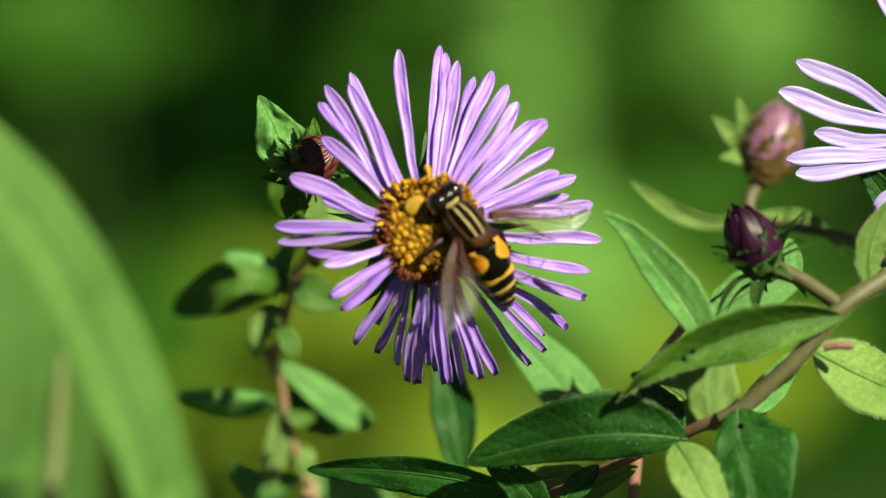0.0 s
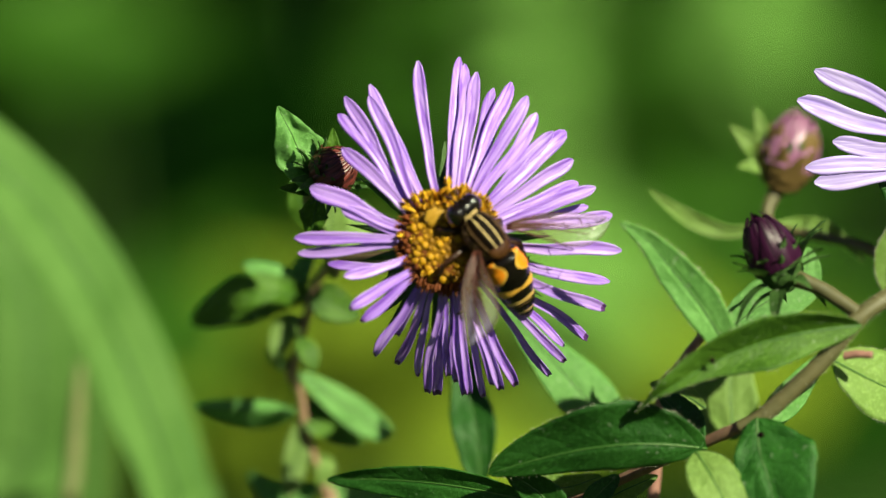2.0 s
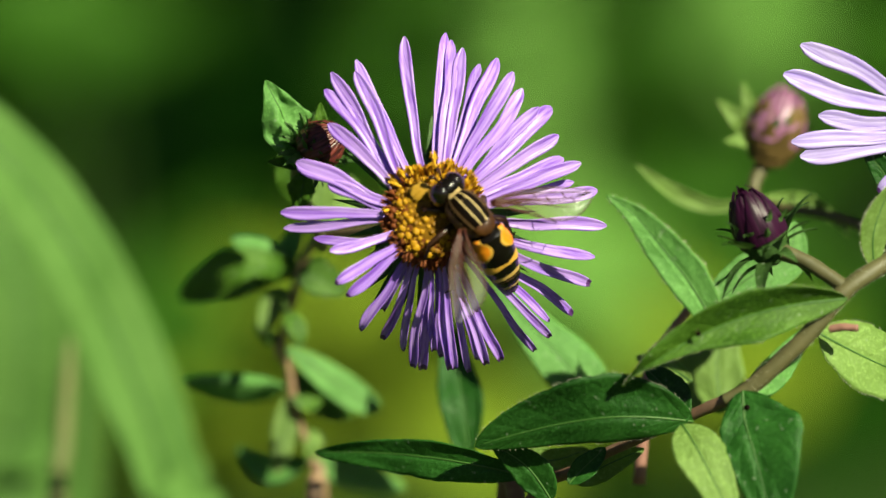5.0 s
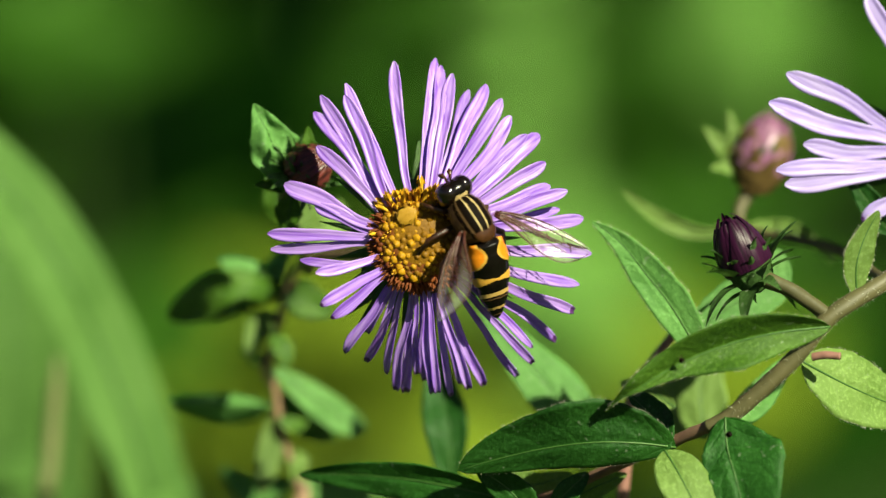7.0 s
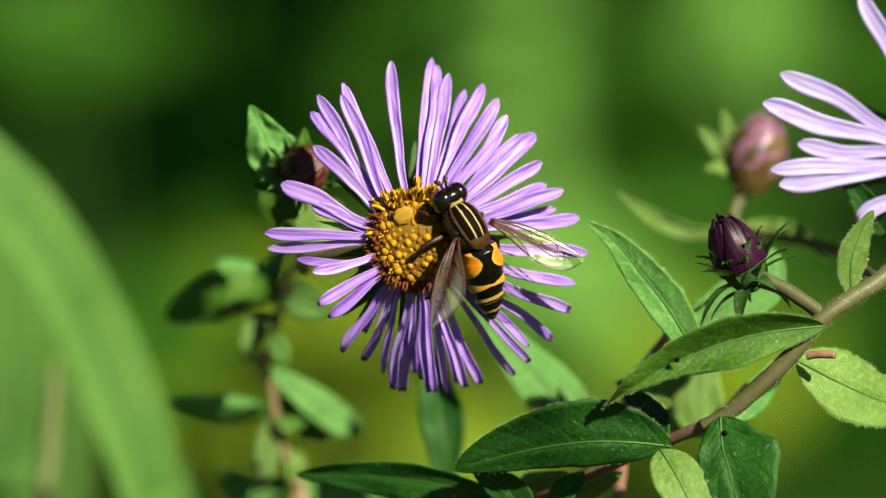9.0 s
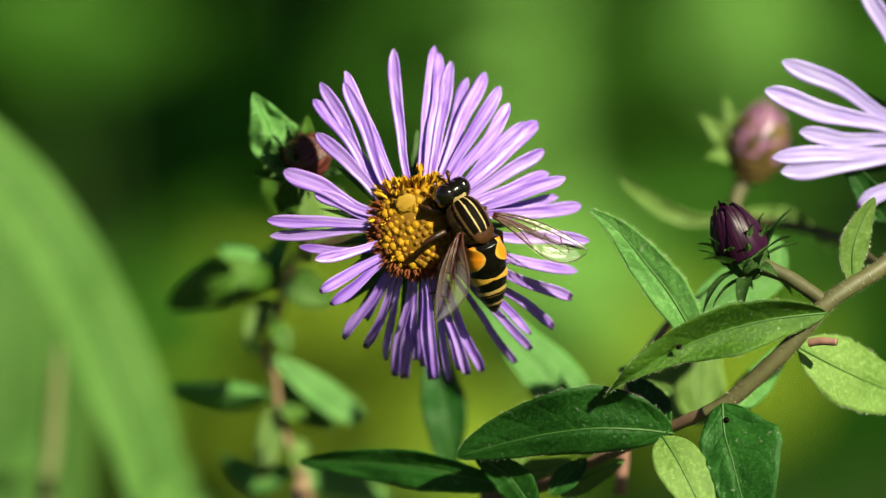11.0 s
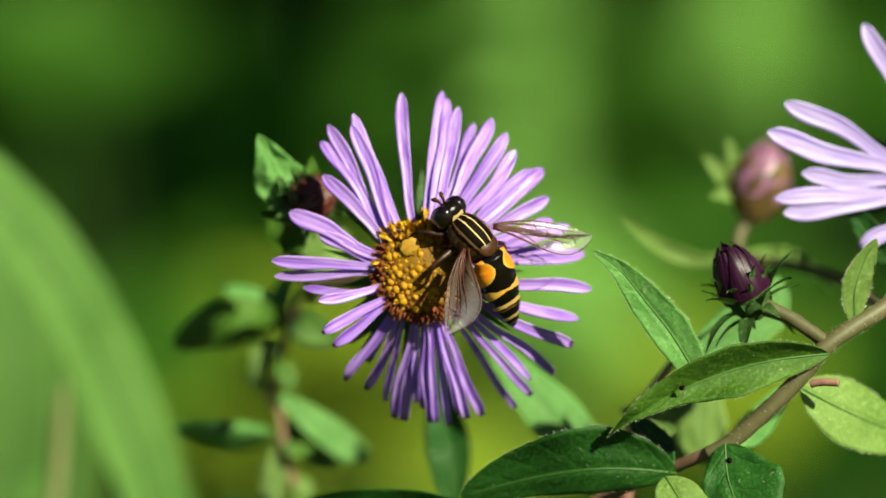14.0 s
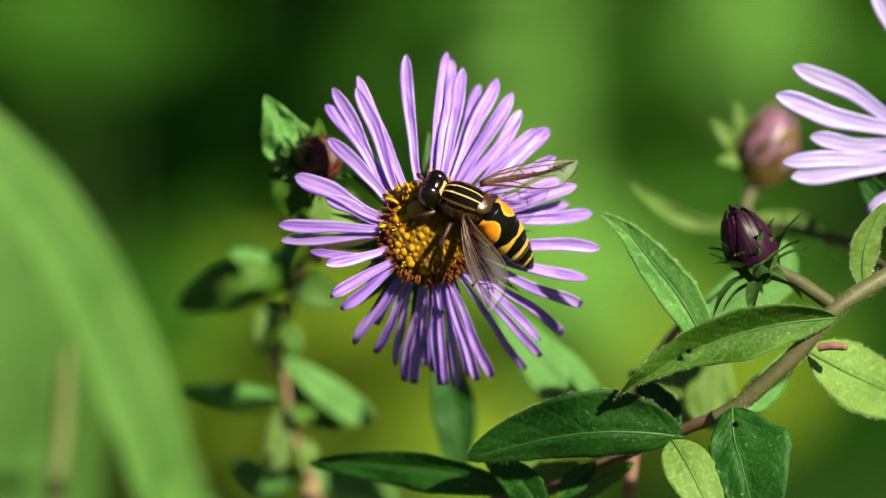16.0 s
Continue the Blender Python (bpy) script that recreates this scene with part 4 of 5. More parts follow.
bent_leaf(plant_a, [at(-11.8, -0.7, 37), at(-12.8, 1.8, 39), at(-12.3, 5.6, 40)], (2.2, 2.2), (-0.3, 0.5), LEAF_LIME, 0.5, seed=131)
bent_leaf(plant_a, [at(-12.8, -0.7, 38), at(-10.3, 1.8, 40), at(-9.1, 4.7, 42)], (2.1, 2.1), (-0.3, 0.5), LEAF_LIME, 0.5, seed=133)
bent_leaf(plant_a, [at(-14.5, 1.8, 32), at(-15.8, 4.3, 31), at(-16.2, 8.0, 30)], (1.5, 1.7), (-0.2, 0.5), LEAF, 0.5, seed=135)

# ---- the branch with the dark bud and the second flower ----
FOOT_B = Vector((-0.005, 0.06, 0.0))
plant_b = root("aster_plant", FOOT_B, "aster branch with dark purple bud, pink bud and pale flower", "flower", "asters")
stem(plant_b, [FOOT_B, FOOT_B + Vector((0.004, -0.005, 0.35)), at(6.6, -60.8, 34), at(9.6, -32.5, 16), at(15.6, -26.8, 10), at(24.6, -22.4, 4), at(31.2, -19.4, -0.6)],
     [2.4, 2.2, 1.5, 0.8, 0.6, 0.6, 0.7], STEM_BROWN, "lower_stem", "brown lower stem")
stem(plant_b, [at(30.5, -19.7, -0.5), at(33.4, -18.2, -1), at(39.4, -12.7, -2), at(43.6, -7.9, -2), at(49.6, -4.1, 0), at(54.1, -0.1, 4), at(57.0, 2.9, 10), at(57.9, 8.8, 15)],
     [0.75, 0.9, 0.95, 0.95, 0.95, 0.9, 0.95, 1.05], STEM_GREEN, "stem", "hairy olive brown stem")
stem(plant_b, [at(41.6, -12.2, -3), at(42.9, -12.0, -3.5), at(44.5, -12.1, -4)], [0.42, 0.46, 0.42], STEM_PINK, "leaf_stalk", "short pink broken leaf stalk")
stem(plant_b, [at(43.6, -8.0, -2), at(39.7, -5.3, -1), at(36.2, -3.8, 0)], [0.8, 0.75, 0.95], STEM_GREEN, "side_stem")
bud(plant_b, at(36.3, -5.4, 1), at(32.2, 3.0, -1), 2.8, PETAL_BUD, 16, 32, 75, 1.9, "dark purple closed bud with spiky green bracts", BRACT, 0.34)
stem(plant_b, [at(49.8, -4.3, 2), at(45.0, -0.7, 26), at(36.8, 1.2, 36), at(35.4, 3.0, 37), at(36.3, 5.3, 38)], [0.6, 0.6, 0.6, 0.6, 0.9], STEM_GREEN, "side_stem")
bud(plant_b, at(36.6, 5.1, 38), at(39.5, 14.7, 38), 3.3, PETAL_BUD_PINK, 22, 44, 40, 1.0, "pink bud about to open, wrapped in brownish bracts", WRAP_GREEN, 0.30)
bent_leaf(plant_b, [at(36.1, 2.3, 36), at(32.1, 1.0, 36), at(28.9, 1.5, 36), at(25.4, 3.3, 35), at(22.3, 5.8, 34)], (0.9, 1.0), (0.3, 0.4), LEAF_LIME, 0.6, 0.8, 0.8, rib=False, seed=89)
bent_leaf(plant_b, [at(36.4, 2.0, 36), at(40.5, 1.7, 36), at(43.3, 0.2, 36), at(46.0, -2.6, 36)], (0.9, 0.8), (0.2, 0.5), LEAF_LIME, 0.45, 0.8, 0.4, rib=False, seed=93)
leaf(plant_b, at(35.0, 8.7, 38), at(31.4, 12.8, 36), 2.2, aim(0, 0.3, 1), 0.3, 0.1, 0.5, material=LEAF_LIME, rib=False)
leaf(plant_b, at(35.6, 9.3, 38), at(34.3, 14.7, 38), 1.6, aim(0, 0.3, 1), 0.3, 0.1, 0.5, material=LEAF_LIME, rib=False)
leaf(plant_b, at(35.6, 8.1, 38), at(32.2, 8.2, 36), 1.6, aim(0, 0.3, 1), 0.3, 0.1, 0.5, material=LEAF_LIME, rib=False)
# leaves along the branch
leaf_near = bent_leaf(plant_b, [at(43.5, -9.0, -3), at(38.0, -9.6, -4), at(32.5, -10.9, -4.5), at(27.3, -13.0, -5), at(23.1, -15.5, -5), at(21.3, -16.6, -4.5), at(19.7, -18.0, -3.5)], (2.9, 2.7), (1.3, 3.1), LEAF, 0.34, 1.5, 0.45, seed=4, taper=3.0)
leaf_high = bent_leaf(plant_b, [at(30.1, -12.7, -3), at(26.9, -7.2, -4), at(23.7, -3.1, -5), at(21.1, -0.0, -6), at(18.2, 2.1, -7)], (2.1, 2.3), (0.3, 0.9), LEAF_PALE, 0.30, 1.0, 0.12, seed=9)
leaf_pale = bent_leaf(plant_b, [at(40.6, -12.7, -1), at(45.6, -15.3, 2), at(50.6, -17.4, 6), at(57.6, -19.6, 11)], (3.5, 3.6), (-1.2, 1.6), LEAF_LIME, 0.36, 0.8, 0.15, seed=13)
leaf_fold = bent_leaf(plant_b, [at(46.4, -5.8, -1), at(46.3, -2.5, -2), at(47.2, 0.5, -2), at(48.7, 3.3, -2)], (1.5, 1.7), (1.2, -1.0), LEAF_LIME, 0.45, 0.8, 0.2, seed=17)
leaf_low = bent_leaf(plant_b, [at(27.3, -21.9, 1.5), at(23.3, -21.4, 0), at(18.5, -21.3, -0.5), at(13.1, -22.0, 0.5), at(7.7, -23.3, 2), at(4.2, -24.4, 3)], (2.7, 4.7), (-1.2, 2.6), LEAF_SHADE, 0.42, 0.8, 0.15, seed=21)
bent_leaf(plant_b, [at(32.4, -18.6, -2), at(32.6, -21.9, -3.5), at(33.5, -25.2, -5), at(35.3, -32.8, -7)], (5.7, 3.2), (2.4, -0.6), LEAF_SHADE, 0.58, 0.7, 0.2, seed=25)
bent_leaf(plant_b, [at(26.0, -22.1, -2), at(27.8, -25.2, -5), at(30.9, -31.6, -8)], (2.7, 2.6), (-0.7, 1.0), LEAF_LIME, 0.5, 0.6, seed=29)
bent_leaf(plant_b, [at(31.2, -21.5, 26), at(30.8, -16.2, 28), at(31.8, -10.1, 30)], (2.6, 3.0), (-0.5, 0.9), LEAF_LIME, 0.4, seed=33)
bent_leaf(plant_b, [at(33.3, -20.2, 12), at(36.8, -16.6, 14), at(40.2, -12.3, 16)], (1.7, 1.7), (-0.4, 0.6), LEAF_PALE, 0.45, seed=37)
bent_leaf(plant_b, [at(28.8, -10.5, 14), at(33.4, -7.1, 15), at(38.1, -4.4, 16), at(38.9, -0.7, 17)], (2.6, 3.0), (0.6, 0.4), LEAF_PALE, 0.4, seed=41)
bent_leaf(plant_b, [at(25.8, -22.8, 1), at(24.9, -19.1, 3), at(22.3, -16.1, 5)], (1.3, 2.2), (0.2, 0.8), LEAF_SHADE, 0.45, seed=45)
bent_leaf(plant_b, [at(27.6, -17.9, 14), at(24.9, -16.2, 15), at(21.7, -15.2, 16)], (1.2, 1.2), (0.5, 0.3), LEAF_LIME, 0.5, seed=49)
bent_leaf(plant_b, [at(9.5, -27.6, 8), at(1.1, -25.9, 10), at(-6.3, -25.2, 13), at(-13.1, -25.2, 16)], (2.4, 1.9), (-0.5, 1.4), LEAF_SHADE, 0.4, seed=53)
bent_leaf(plant_b, [at(12.3, -30.3, 6), at(9.8, -26.7, 5), at(6.0, -24.0, 4)], (2.0, 2.0), (-0.3, 1.0), LEAF_SHADE, 0.45, seed=57)
bent_leaf(plant_b, [at(8.4, -24.8, 12), at(12.0, -26.2, 12), at(16.4, -25.0, 13)], (1.4, 1.6), (0.3, 0.2), LEAF_LIME, 0.5, seed=61)
bent_leaf(plant_b, [at(14.1, -28.5, 6), at(16.1, -26.5, 6), at(18.1, -24.7, 7)], (1.3, 1.3), (0.2, 0.8), LEAF_SHADE, 0.45, seed=65)
bent_leaf(plant_b, [at(15.0, -28.6, 9), at(18.1, -26.7, 9), at(22.3, -24.9, 9)], (1.3, 1.5), (0.4, 0.2), LEAF_LIME, 0.45, seed=69)
bent_leaf(plant_b, [at(20.1, -21.8, 26), at(15.9, -17.8, 27), at(11.6, -13.1, 28), at(6.6, -7.3, 30)], (3.0, 3.2), (1.0, -1.0), LEAF_PALE, 0.45, seed=73)
bent_leaf(plant_b, [at(3.5, -27.0, 34), at(3.1, -20.7, 34), at(2.3, -16.4, 36), at(1.5, -10.7, 36)], (2.7, 2.3), (0.4, 1.2), LEAF_SHADE, 0.42, seed=77)
bent_leaf(plant_b, [at(29.4, -21.8, 50), at(28.8, -18.6, 51), at(28.1, -14.1, 52)], (2.2, 2.4), (0.5, 0.3), LEAF_LIME, 0.45, seed=81)
bent_leaf(plant_b, [at(50.7, 0.8, 12), at(48.8, 3.5, 11), at(45.9, 7.5, 10)], (1.5, 1.7), (0.2, 0.8), LEAF_SHADE, 0.45, seed=85)
stem(plant_b, [at(22.0, -29.1, 22), at(23.2, -16.7, 21), at(25.0, -13.6, 20), at(28.1, -9.3, 19)], [0.7, 0.7, 0.6, 0.5], STEM_PINK, "side_stem", "pinkish brown side stem")
hairs(plant_b, stem_places([at(33.4, -18.2, -1), at(39.4, -12.7, -2), at(43.6, -7.9, -2), at(49.6, -4.1, 0), at(54.1, -0.1, 4)], 0.95, 520, 1), 0.5 * MM, 1)
for k, ob in enumerate((leaf_near, leaf_high, leaf_pale, leaf_fold, leaf_low)):
    hairs(plant_b, edge_places(ob, 190, k), 0.4 * MM, k + 2)
HEAD_B = frame_from(at(57.7, 8.7, 12), RIGHT, -AHEAD)
flower_head(plant_b, HEAD_B, RAYS_B, 4.6, PETAL_PALE, 120, 8, (4, -6), 0.72, 4, True)


def aphid(place, way, size):
    """A tiny plump insect sitting on the plant: a tapering body, a small head and six short legs."""
    m = frame_from(place, way, -AHEAD)
    bug = root("aphid", place, "tiny dark brown aphid sitting on the aster", "insect", "aphids")
    bm = bmesh.new()
    egg_bm(bm, size, size * 0.36, 14, 12, 0.3, 0.04)
    part("body", mesh_of("body", bm, FLY_BRONZE), bug, m)
    for side in (1, -1):
        for x in (0.35, 0.55, 0.75):
            bm = bmesh.new()
            tube_bm(bm, [Vector((x * size, side * 0.2 * size, 0)), Vector((x * size, side * 0.5 * size, 0.1 * size)), Vector(((x * 1.6 - 0.3) * size, side * 0.65 * size, -0.3 * size))], [size * 0.05, size * 0.04, size * 0.03], 5)
            part("leg", mesh_of("leg", bm, LEG), bug, m)


aphid(at(32.6, -20.1, -2.9), aim(0.6, -0.7, 0.2), 0.9 * MM)
aphid(at(27.4, -12.7, -6.2), aim(0.7, 0.5, 0.2), 0.7 * MM)


# ---- the hoverfly ----
def hoverfly():
    fly = root("hoverfly", Vector((0, 0, 0)), "black hoverfly with yellow and orange bands on the flower disc", "insect")

    def body(name, profile, length, x0, rows, cols, paint, mats, flat=1.0, label="", dz=0.0):
        """A body section along x with a radius profile; paint(s, a) picks the face's material."""
        bm = bmesh.new()

        def point(s, c):
            a = 2 * math.pi * c
            w, h, z = profile(s)
            return Vector((x0 + length * s, w * math.sin(a), z + h * math.cos(a)))
        vs, faces = grid_mesh(bm, rows, cols, point, closed=True)
        for k, f in enumerate(faces):
            s, c = (k // cols + 0.5) / (rows - 1), (k % cols + 0.5) / cols
            a = 2 * math.pi * c
            a = a - 2 * math.pi if a > math.pi else a
            f.material_index = paint(s, a)
        bmesh.ops.recalc_face_normals(bm, faces=bm.faces)
        return part(name, mesh_of(name, bm, *mats), fly, Matrix(), label)

    # abdomen: x from 0 back to -9.6 mm
    def abdomen_profile(s):
        w = 2.22 * MM * min(1, 0.76 + 1.4 * s) * min(1.0, s / 0.05 + 0.02) ** 0.45 * max(0.0, 1 - max(0, s - 0.30) ** 1.7 * 1.80) ** 0.66
        seg = 1 + 0.03 * math.cos(2 * math.pi * (s * 4.2 - 0.1))
        return max(w * seg, 2e-5), max(w * 0.74 * seg, 2e-5), -0.0001 - 0.0004 * s * s

    def abdomen_paint(s, a):
        t = abs(a) / (math.pi / 2)
        bow = 0.035 * t * t + 0.008 * noise.noise(Vector((a * 3, s * 20, 2)))
        u = s - bow
        if t > 1.3:
            return 3
        if u < 0.01:
            return 0
        # broad side spots, rounded towards the middle
        blot = ((u - 0.155) / 0.165) ** 2 + ((t - 1.15) / 0.96) ** 2
        if blot < 1:
            return 2 if blot > 0.80 and t < 0.7 else 1
        if u < 0.38:
            return 0
        half = 0.014 + 0.040 * min(1.0, t * 1.6) ** 1.5
        if abs(u - 0.45) < half:
            return 2
        if abs(u - 0.64) < 0.024:
            return 4
        if abs(u - 0.695) < 0.006 or abs(u - 0.925) < 0.008:
            return 5
        return 4 if abs(u - 0.83) < 0.018 else 0
    tail = body("abdomen", abdomen_profile, -10.0 * MM, 0.4 * MM, 170, 150, abdomen_paint, [FLY_BLACK, FLY_ORANGE, FLY_YELLOW, FLY_BROWN, FLY_BUFF, FLY_TAN])

    def thorax_profile(s):
        q = max(0.0, 1 - abs(2 * s - 1) ** 3.4) ** 0.46
        k = 0.90 + 0.10 * math.sin(math.pi * min(1, s * 1.1))
        return 2.0 * MM * q * k + 2e-5, 2.0 * MM * q * k + 2e-5, 0.0

    def thorax_paint(s, a):
        t = a * 2.05
        if abs(a) > 1.62:
            return 2
        if s > 0.95:
            return 2
        if s < 0.05 and abs(a) < 1.4:
            return 1
        wob = 0.03 * noise.noise(Vector((s * 6, a, 4)))
        if abs(abs(t) - 0.50 + wob) < 0.105 - 0.03 * s and s > 0.07:
            return 1
        if 1.45 < abs(t) + wob < 1.75 and s > 0.07:
            return 3
        if abs(t) + wob > 2.2:
            return 2
        return 0
    chest = body("thorax", thorax_profile, -5.6 * MM, 5.5 * MM, 70, 150, thorax_paint, [FLY_BRONZE, FLY_CREAM, FLY_BROWN, FLY_TAN])
    body("scutellum", lambda s: (1.4 * MM * max(0.0, 1 - s ** 2.2) ** 0.5 + 2e-5, 0.5 * MM * max(0.0, 1 - s ** 2) ** 0.5 + 2e-5, 0.0011 - 0.0003 * s),
         -1.3 * MM, 0.9 * MM, 18, 28, lambda s, a: 0, [FLY_AMBER])
    rnd = random.Random(31)
    fuzz = []
    for k in range(240):
        sx, aa = rnd.uniform(0.04, 0.97), rnd.choice((-1, 1)) * rnd.uniform(0.75, 2.0)
        w, h, z = thorax_profile(sx)
        n = Vector((rnd.uniform(-0.5, 0.2), math.sin(aa), math.cos(aa)))
        fuzz.append((Vector((5.5 * MM - 5.6 * MM * sx, w * math.sin(aa), z + h * math.cos(aa))), n))
    hairs(fly, fuzz, 0.42 * MM, 9, TAN_HAIR)
    # head: one broad dome, its sides taken up by the eyes
    hc = Vector((6.15 * MM, 0, 0.05 * MM))
    bm = bmesh.new()
    bmesh.ops.create_uvsphere(bm, u_segments=36, v_segments=24, radius=1.0)
    bmesh.ops.scale(bm, vec=(1.35 * MM, 2.1 * MM, 1.9 * MM), verts=bm.verts)
    for f in bm.faces:
        c = f.calc_center_median()
        if c.x < -0.75 * MM:
            f.material_index = 1
        elif abs(c.y) < 0.14 * MM and c.z < 1.2 * MM:
            f.material_index = 2
    head = part("head", mesh_of("head", bm, FLY_BLACK, FLY_CREAM, FLY_AMBER), fly, Matrix.Translation(hc))
    for side in (1, -1):
        bm = bmesh.new()
        bmesh.ops.create_uvsphere(bm, u_segments=30, v_segments=20, radius=1.0)
        bmesh.ops.scale(bm, vec=(1.30 * MM, 1.20 * MM, 1.82 * MM), verts=bm.verts)
        part("eye", mesh_of("eye", bm, EYE), head, Matrix.Translation(hc + Vector((0.10 * MM, side * 0.98 * MM, 0.06 * MM))))
        bm = bmesh.new()
        tube_bm(bm, [Vector((0, 0, 0)), Vector((0.5, side * 0.15, 0.35)) * MM, Vector((0.85, side * 0.3, 0.35)) * MM, Vector((1.15, side * 0.5, 0.15)) * MM], [0.00012, 0.00018, 0.0003, 0.00016], 8)
        part("antenna", mesh_of("antenna", bm, FLY_AMBER), head, Matrix.Translation(hc + Vector((1.15 * MM, side * 0.2 * MM, 0.6 * MM))))
    bm = bmesh.new()
    tube_bm(bm, [Vector((0.8, 0, -0.8)) * MM, Vector((1.4, 0, -1.7)) * MM, Vector((1.4, 0, -2.6)) * MM], [0.0005, 0.00035, 0.00018], 8)
    part("proboscis", mesh_of("proboscis", bm, FLY_BROWN), head, Matrix.Translation(hc))
    # legs: thigh, shin and foot in one bent tube
    for side in (1, -1):
        for x, knee, foot in ((4.6, (6.3, 2.9, -1.9), (7.4, 2.6, -3.4)), (3.2, (3.3, 4.9, -2.4), (2.8, 5.6, -5.0)), (1.8, (0.2, 5.0, -2.8), (-1.4, 5.4, -5.6))):
            a = Vector((x, side * 1.0, -1.2)) * MM
            b = Vector((knee[0], side * knee[1], knee[2] + 1)) * MM
            c = Vector((foot[0], side * foot[1], foot[2] + 0.6)) * MM
            e = c + Vector((0.3, side * 0.7, -0.5)) * MM
            bm = bmesh.new()
            thick = 1.4 if x < 2 else 1.05
            if side < 0:
                b.y, c.y, e.y = 0.62 * b.y, 0.66 * c.y, 0.7 * e.y
            tube_bm(bm, [a, a.lerp(b, 0.5), b, b.lerp(c, 0.5), c, e], [0.00026 * thick, 0.00034 * thick, 0.00026 * thick, 0.0002 * thick, 0.00016 * thick, 0.0001], 8)
            part("leg", mesh_of("leg", bm, LEG), fly, Matrix())
    # wings: local x along the wing, hinge at the origin
    wings = []
    for side in (1, -1):
        bm = bmesh.new()
        ln, w = 11.1 * MM, 3.3 * MM

        def point(s, c):
            lead = 0.42 * w * math.sin(math.pi * min(1, s * 0.9 + 0.05)) ** 0.6
            trail = -w * 0.86 * math.sin(math.pi * min(1.0, 0.05 + 0.95 * s) ** 1.9) ** 0.75
            y = (lead + (trail - lead) * c)
            return Vector((ln * s, -side * -y * -1, 0.0002 * math.sin(9 * c + 4 * s) - 0.0006 * s * s))
        grid_mesh(bm, 26, 12, point)
        hinge = Matrix.Translation((1.8 * MM, side * 1.85 * MM, 1.0 * MM)) @ wing_turn(side, 0, 48)
        wing = part("wing", mesh_of("wing", bm, WING), fly, hinge)
        for c0, c1, s1 in ((0.02, 0.02, 0.97), (0.16, 0.12, 0.95), (0.28, 0.38, 0.9), (0.38, 0.66, 0.78), (0.48, 0.95, 0.5), (0.9, 1.0, 0.985), (0.30, 0.52, 0.86)):
            bm = bmesh.new()
            tube_bm(bm, [point(0.02 + (s1 - 0.02) * k / 14, c0 + (c1 - c0) * (k / 14) ** 1.3) for k in range(15)], [0.00015, 0.00008, 0.00004], 6)
            part("vein", mesh_of("vein", bm, VEIN), wing, hinge)
        for s0, ca, cb in ((0.42, 0.1, 0.3), (0.55, 0.25, 0.5), (0.70, 0.12, 0.34), (0.78, 0.3, 0.62)):
            bm = bmesh.new()
            tube_bm(bm, [point(s0 + 0.04 * k / 5, ca + (cb - ca) * k / 5) for k in range(6)], [0.00007, 0.00005], 6)
            part("vein", mesh_of("vein", bm, VEIN), wing, hinge)
        wings.append(wing)
    return fly, tail, wings


def wing_turn(side, lift, back, roll=30):
    """The wing's turn on its hinge: back degrees out from the body's line, lifted by lift degrees."""
    return Matrix.Rotation(radians(side * (180 - back)), 4, "Z") @ Matrix.Rotation(radians(-(6 + lift)), 4, "Y") @ Matrix.Rotation(radians(roll if side > 0 else -12), 4, "X")


hoverfly_thing, fly_abdomen, fly_wings = hoverfly()

# ---- what moves ----
HEAD_SWAY = [
    (0, 0.10, 0.24, -0.84),
    (0.5, 0.13, 0.26, -0.80),
    (1, 0.12, 0.20, -0.81),
    (1.5, 0.09, 0.21, -0.80),
    (2, 0.14, 0.15, -0.78),
    (2.5, 0.13, 0.20, -0.68),
    (3, 0.14, 0.16, -0.83),
    (5.5, -0.02, -0.05, -0.67),
    (6, -0.01, -0.08, -0.81),
    (6.5, -0.11, -0.10, -0.88),
    (7, 0.00, -0.00, 0.00),
    (7.5, 0.02, 0.15, 0.09),
    (8, 0.17, 0.12, 0.11),
    (8.5, 0.25, 0.21, 0.27),
    (9, 0.08, 0.14, 0.12),
    (11.5, 0.03, 0.11, 0.34),
    (12, 0.22, 0.17, 1.63),
    (12.5, 0.23, 0.33, 2.07),
    (13, 0.13, 0.39, 1.50),
    (13.5, 0.10, 0.01, 1.45),
    (14, -0.04, -0.18, 1.69),
    (14.5, -0.12, -0.23, 0.74),
    (15, -0.08, -0.12, 0.05),
    (15.5, -0.05, -0.17, -0.07),
    (16, 0.02, -0.21, 0.43),
]
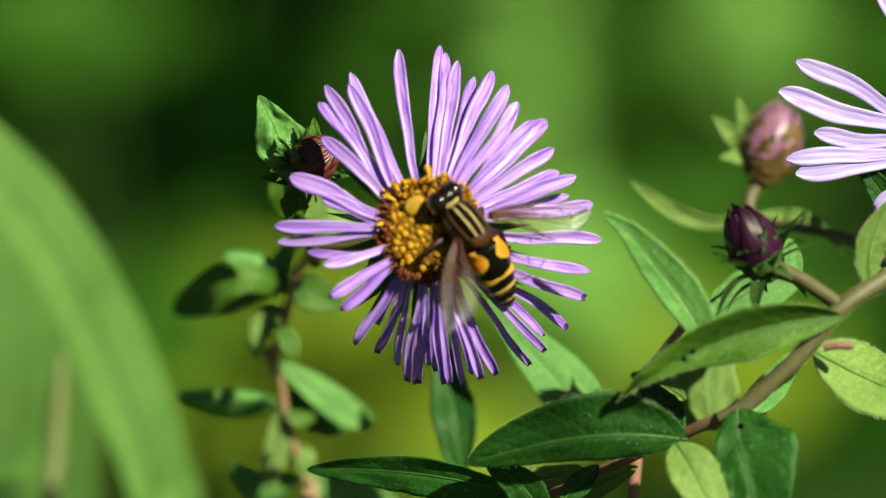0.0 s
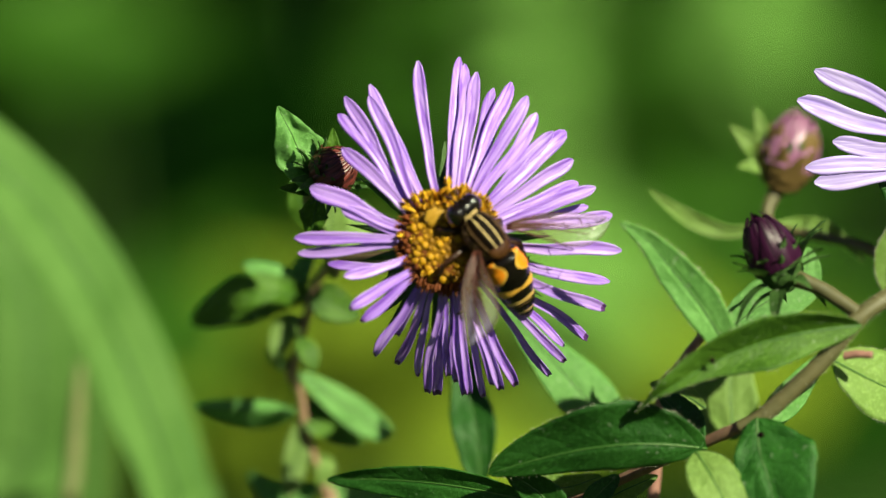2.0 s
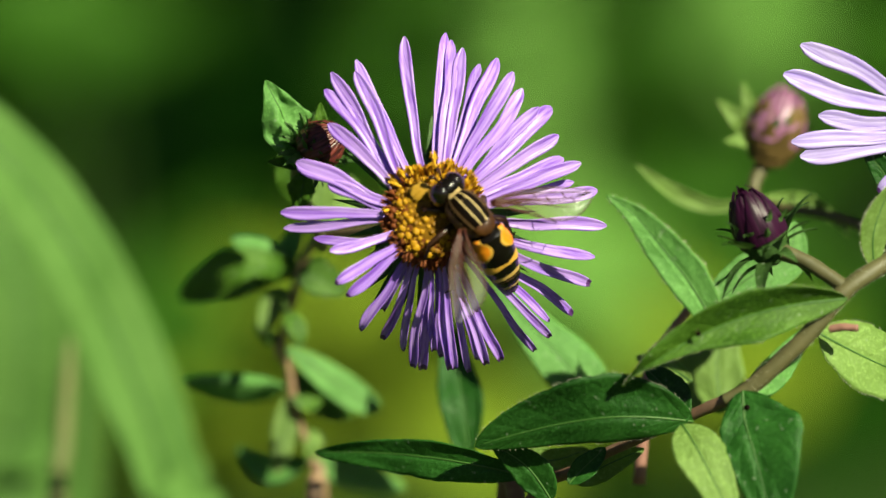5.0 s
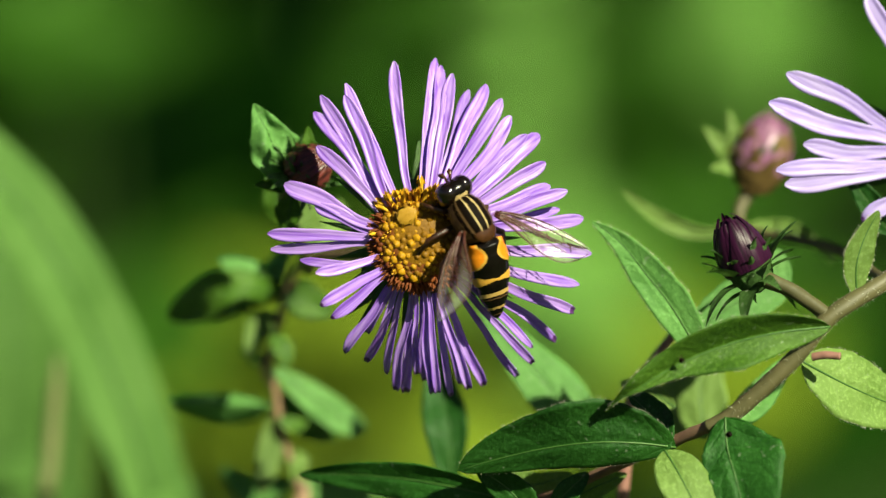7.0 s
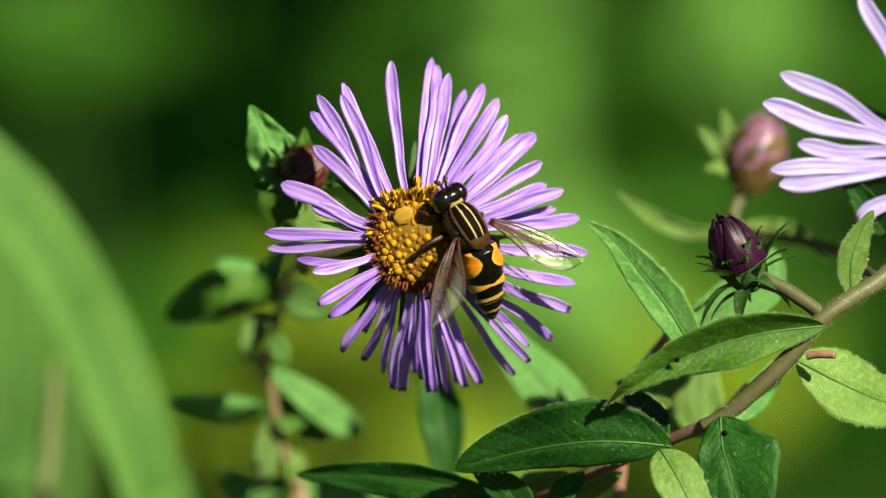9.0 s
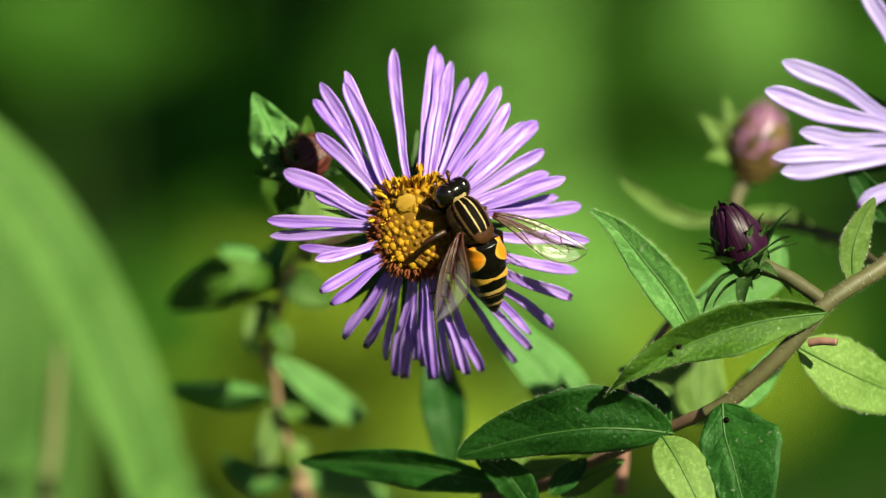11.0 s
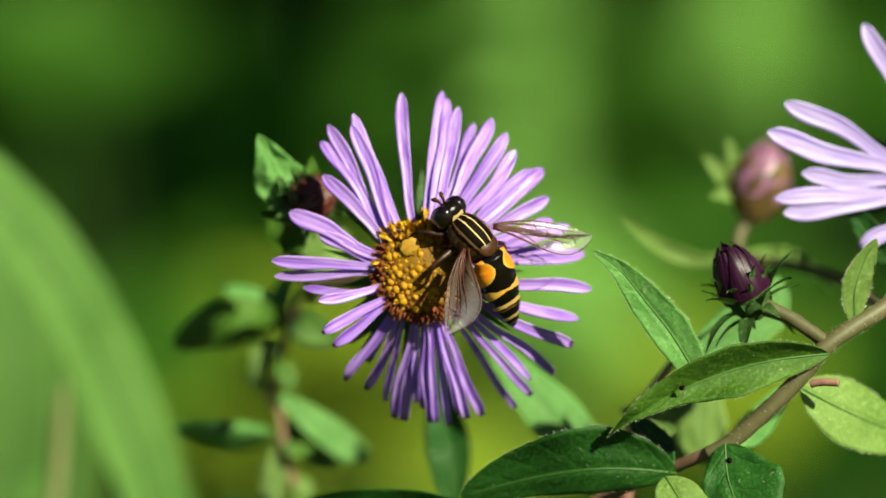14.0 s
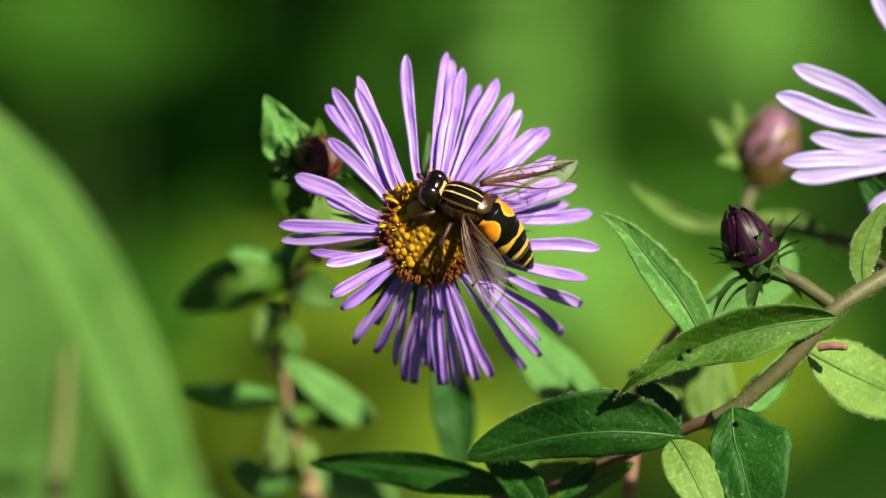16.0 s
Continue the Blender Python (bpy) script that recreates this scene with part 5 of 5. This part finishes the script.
ABDOMEN_ROWS = [
    (0, pose(0, 0, 0, -12.7, -48.4, 5.5)),
    (0.5, pose(0, 0, 0, -12.8, -48.3, 6.0)),
    (1, pose(0, 0, 0, -13.0, -49.2, 5.7)),
    (1.5, pose(0, 0, 0, -12.9, -50.0, 4.1)),
    (2, pose(0, 0, 0, -13.2, -49.9, 5.4)),
    (2.5, pose(0, 0, 0, -12.9, -50.0, 4.0)),
    (3, pose(0, 0, 0, -13.5, -50.8, 5.1)),
    (5.5, pose(0, 0, 0, -13.6, -52.1, 3.8)),
    (6, pose(0, 0, 0, -14.4, -52.2, 5.3)),
    (6.5, pose(0, 0, 0, -16.2, -49.4, 15.0)),
    (6.8, pose(0, 0, 0, -12.5, -47.0, 3.8)),
    (7, pose(0, 0, 0, -8.1, -41.8, -5.6)),
    (7.5, pose(0, 0, 0, -9.3, -43.5, -3.2)),
    (8, pose(0, 0, 0, -10.9, -45.2, -0.1)),
    (8.5, pose(0, 0, 0, -11.5, -45.2, 2.0)),
    (9, pose(0, 0, 0, -11.5, -45.8, 1.3)),
    (11.5, pose(0, 0, 0, -12.0, -48.1, 0.3)),
    (12, pose(0, 0, 0, -6.8, -40.6, -8.5)),
    (12.5, pose(0, 0, 0, -6.5, -37.8, -7.8)),
    (13, pose(0, 0, 0, -7.1, -37.8, -5.9)),
    (13.5, pose(0, 0, 0, -9.1, -42.0, -3.1)),
    (14, pose(0, 0, 0, -10.6, -44.4, -0.8)),
    (14.3, pose(0, 0, 0, -8.2, -38.4, -2.6)),
    (14.5, pose(0, 0, 0, 2.5, -29.0, -22.8)),
    (15, pose(0, 0, 0, -12.5, -40.7, 7.0)),
    (15.5, pose(0, 0, 0, -11.9, -41.0, 5.1)),
    (15.8, pose(0, 0, 0, -9.7, -42.0, -1.4)),
    (16, pose(0, 0, 0, -13.0, -49.9, -0.1)),
]
# seconds, how far the left and the right wing stand out from the body, the lift of each, and the roll of the left one (degrees)
WING_ROWS = [
    (0, 49, 55, 4, 4, 30),
    (6.4, 49, 54, 4, 4, 30),
    (7, 53, 39, 0, 0, 52),
    (11.5, 53, 40, 0, 0, 52),
    (12, 60, 40, 0, 0, 38),
    (12.5, 61, 40, 0, 0, 40),
    (13, 64, 46, 0, 0, 36),
    (13.5, 64, 46, 0, 0, 36),
    (14, 60, 45, 0, 0, 30),
    (14.2, 58, 44, -4, 2, 30),
    (14.5, 64, 38, -22, 2, 30),
    (15.3, 64, 46, -24, 4, 30),
    (15.7, 58, 44, -20, 2, 30),
    (16, 54, 40, -16, 0, 30),
]
FLY_ROWS = [
    (0, pose(0.00583, -0.00359, 0.74972, -39.8, -44.4, 152.4)),
    (0.5, pose(0.00581, -0.00360, 0.74971, -39.5, -44.8, 152.0)),
    (1, pose(0.00585, -0.00362, 0.74964, -39.8, -44.4, 152.4)),
    (1.5, pose(0.00579, -0.00361, 0.74967, -41.2, -42.4, 153.9)),
    (2, pose(0.00578, -0.00363, 0.74960, -40.3, -43.6, 153.0)),
    (2.5, pose(0.00584, -0.00364, 0.74954, -40.6, -43.2, 153.3)),
    (3, pose(0.00589, -0.00364, 0.74954, -40.6, -43.2, 153.3)),
    (5.5, pose(0.00561, -0.00374, 0.74919, -42.1, -41.0, 155.0)),
    (6, pose(0.00568, -0.00374, 0.74918, -40.8, -41.4, 154.7)),
    (6.5, pose(0.00554, -0.00376, 0.74910, -34.9, -48.0, 149.1)),
    (6.8, pose(0.00659, -0.00356, 0.74985, -30.3, -50.7, 146.3)),
    (7, pose(0.00700, -0.00325, 0.75099, -29.6, -49.3, 147.8)),
    (7.5, pose(0.00707, -0.00335, 0.75064, -28.8, -50.1, 146.9)),
    (8, pose(0.00709, -0.00340, 0.75047, -28.4, -50.6, 146.5)),
    (8.5, pose(0.00696, -0.00346, 0.75021, -28.7, -50.3, 146.8)),
    (9, pose(0.00686, -0.00344, 0.75028, -28.7, -50.3, 146.8)),
    (11.5, pose(0.00711, -0.00399, 0.74960, -29.9, -49.1, 148.1)),
    (12, pose(0.00801, -0.00389, 0.75133, -30.3, -46.3, 150.7)),
    (12.5, pose(0.00820, -0.00352, 0.75269, -31.7, -44.5, 152.3)),
    (13, pose(0.00743, -0.00339, 0.75320, -34.0, -37.6, 157.1)),
    (13.5, pose(0.00767, -0.00339, 0.75292, -33.2, -39.1, 156.2)),
    (14, pose(0.00721, -0.00329, 0.75266, -32.8, -39.8, 155.7)),
    (14.3, pose(0.00597, -0.00260, 0.75485, -31.9, -28.9, 161.8)),
    (14.5, pose(0.00494, -0.00233, 0.75559, -29.3, -9.3, 169.0)),
    (15, pose(0.00434, -0.00280, 0.75409, -28.4, -3.2, 170.8)),
    (15.5, pose(0.00463, -0.00302, 0.75353, -31.4, -8.8, 169.2)),
    (15.8, pose(0.00466, -0.00347, 0.75201, -35.7, -16.6, 166.7)),
    (16, pose(0.00626, -0.00318, 0.75320, -39.4, -17.6, 166.3)),
]


def motions():
    # the flower head rocks on its stem as the fly shifts its weight
    rows = []
    back = WORLD[plant_a].inverted()
    for t, u, v, turn in HEAD_SWAY:
        sway = Matrix.Translation(HEART + (RIGHT * u + UP * v) * MM) @ Matrix.Rotation(radians(turn), 4, AHEAD) @ Matrix.Translation(-HEART)
        rows.append((t, back @ sway @ HEAD_POSE))
    walk(head_a, rows)
    walk(hoverfly_thing, FLY_ROWS)
    walk(fly_abdomen, ABDOMEN_ROWS)
    for wing, side in zip(fly_wings, (1, -1)):
        rows = []
        for t, left, right, droop, lift, roll in WING_ROWS:
            out, up = (left, droop) if side > 0 else (right, lift)
            rows.append((t, Matrix.Translation((1.8 * MM, side * 1.85 * MM, 1.0 * MM)) @ wing_turn(side, up, out, roll)))
        walk(wing, rows)


motions()
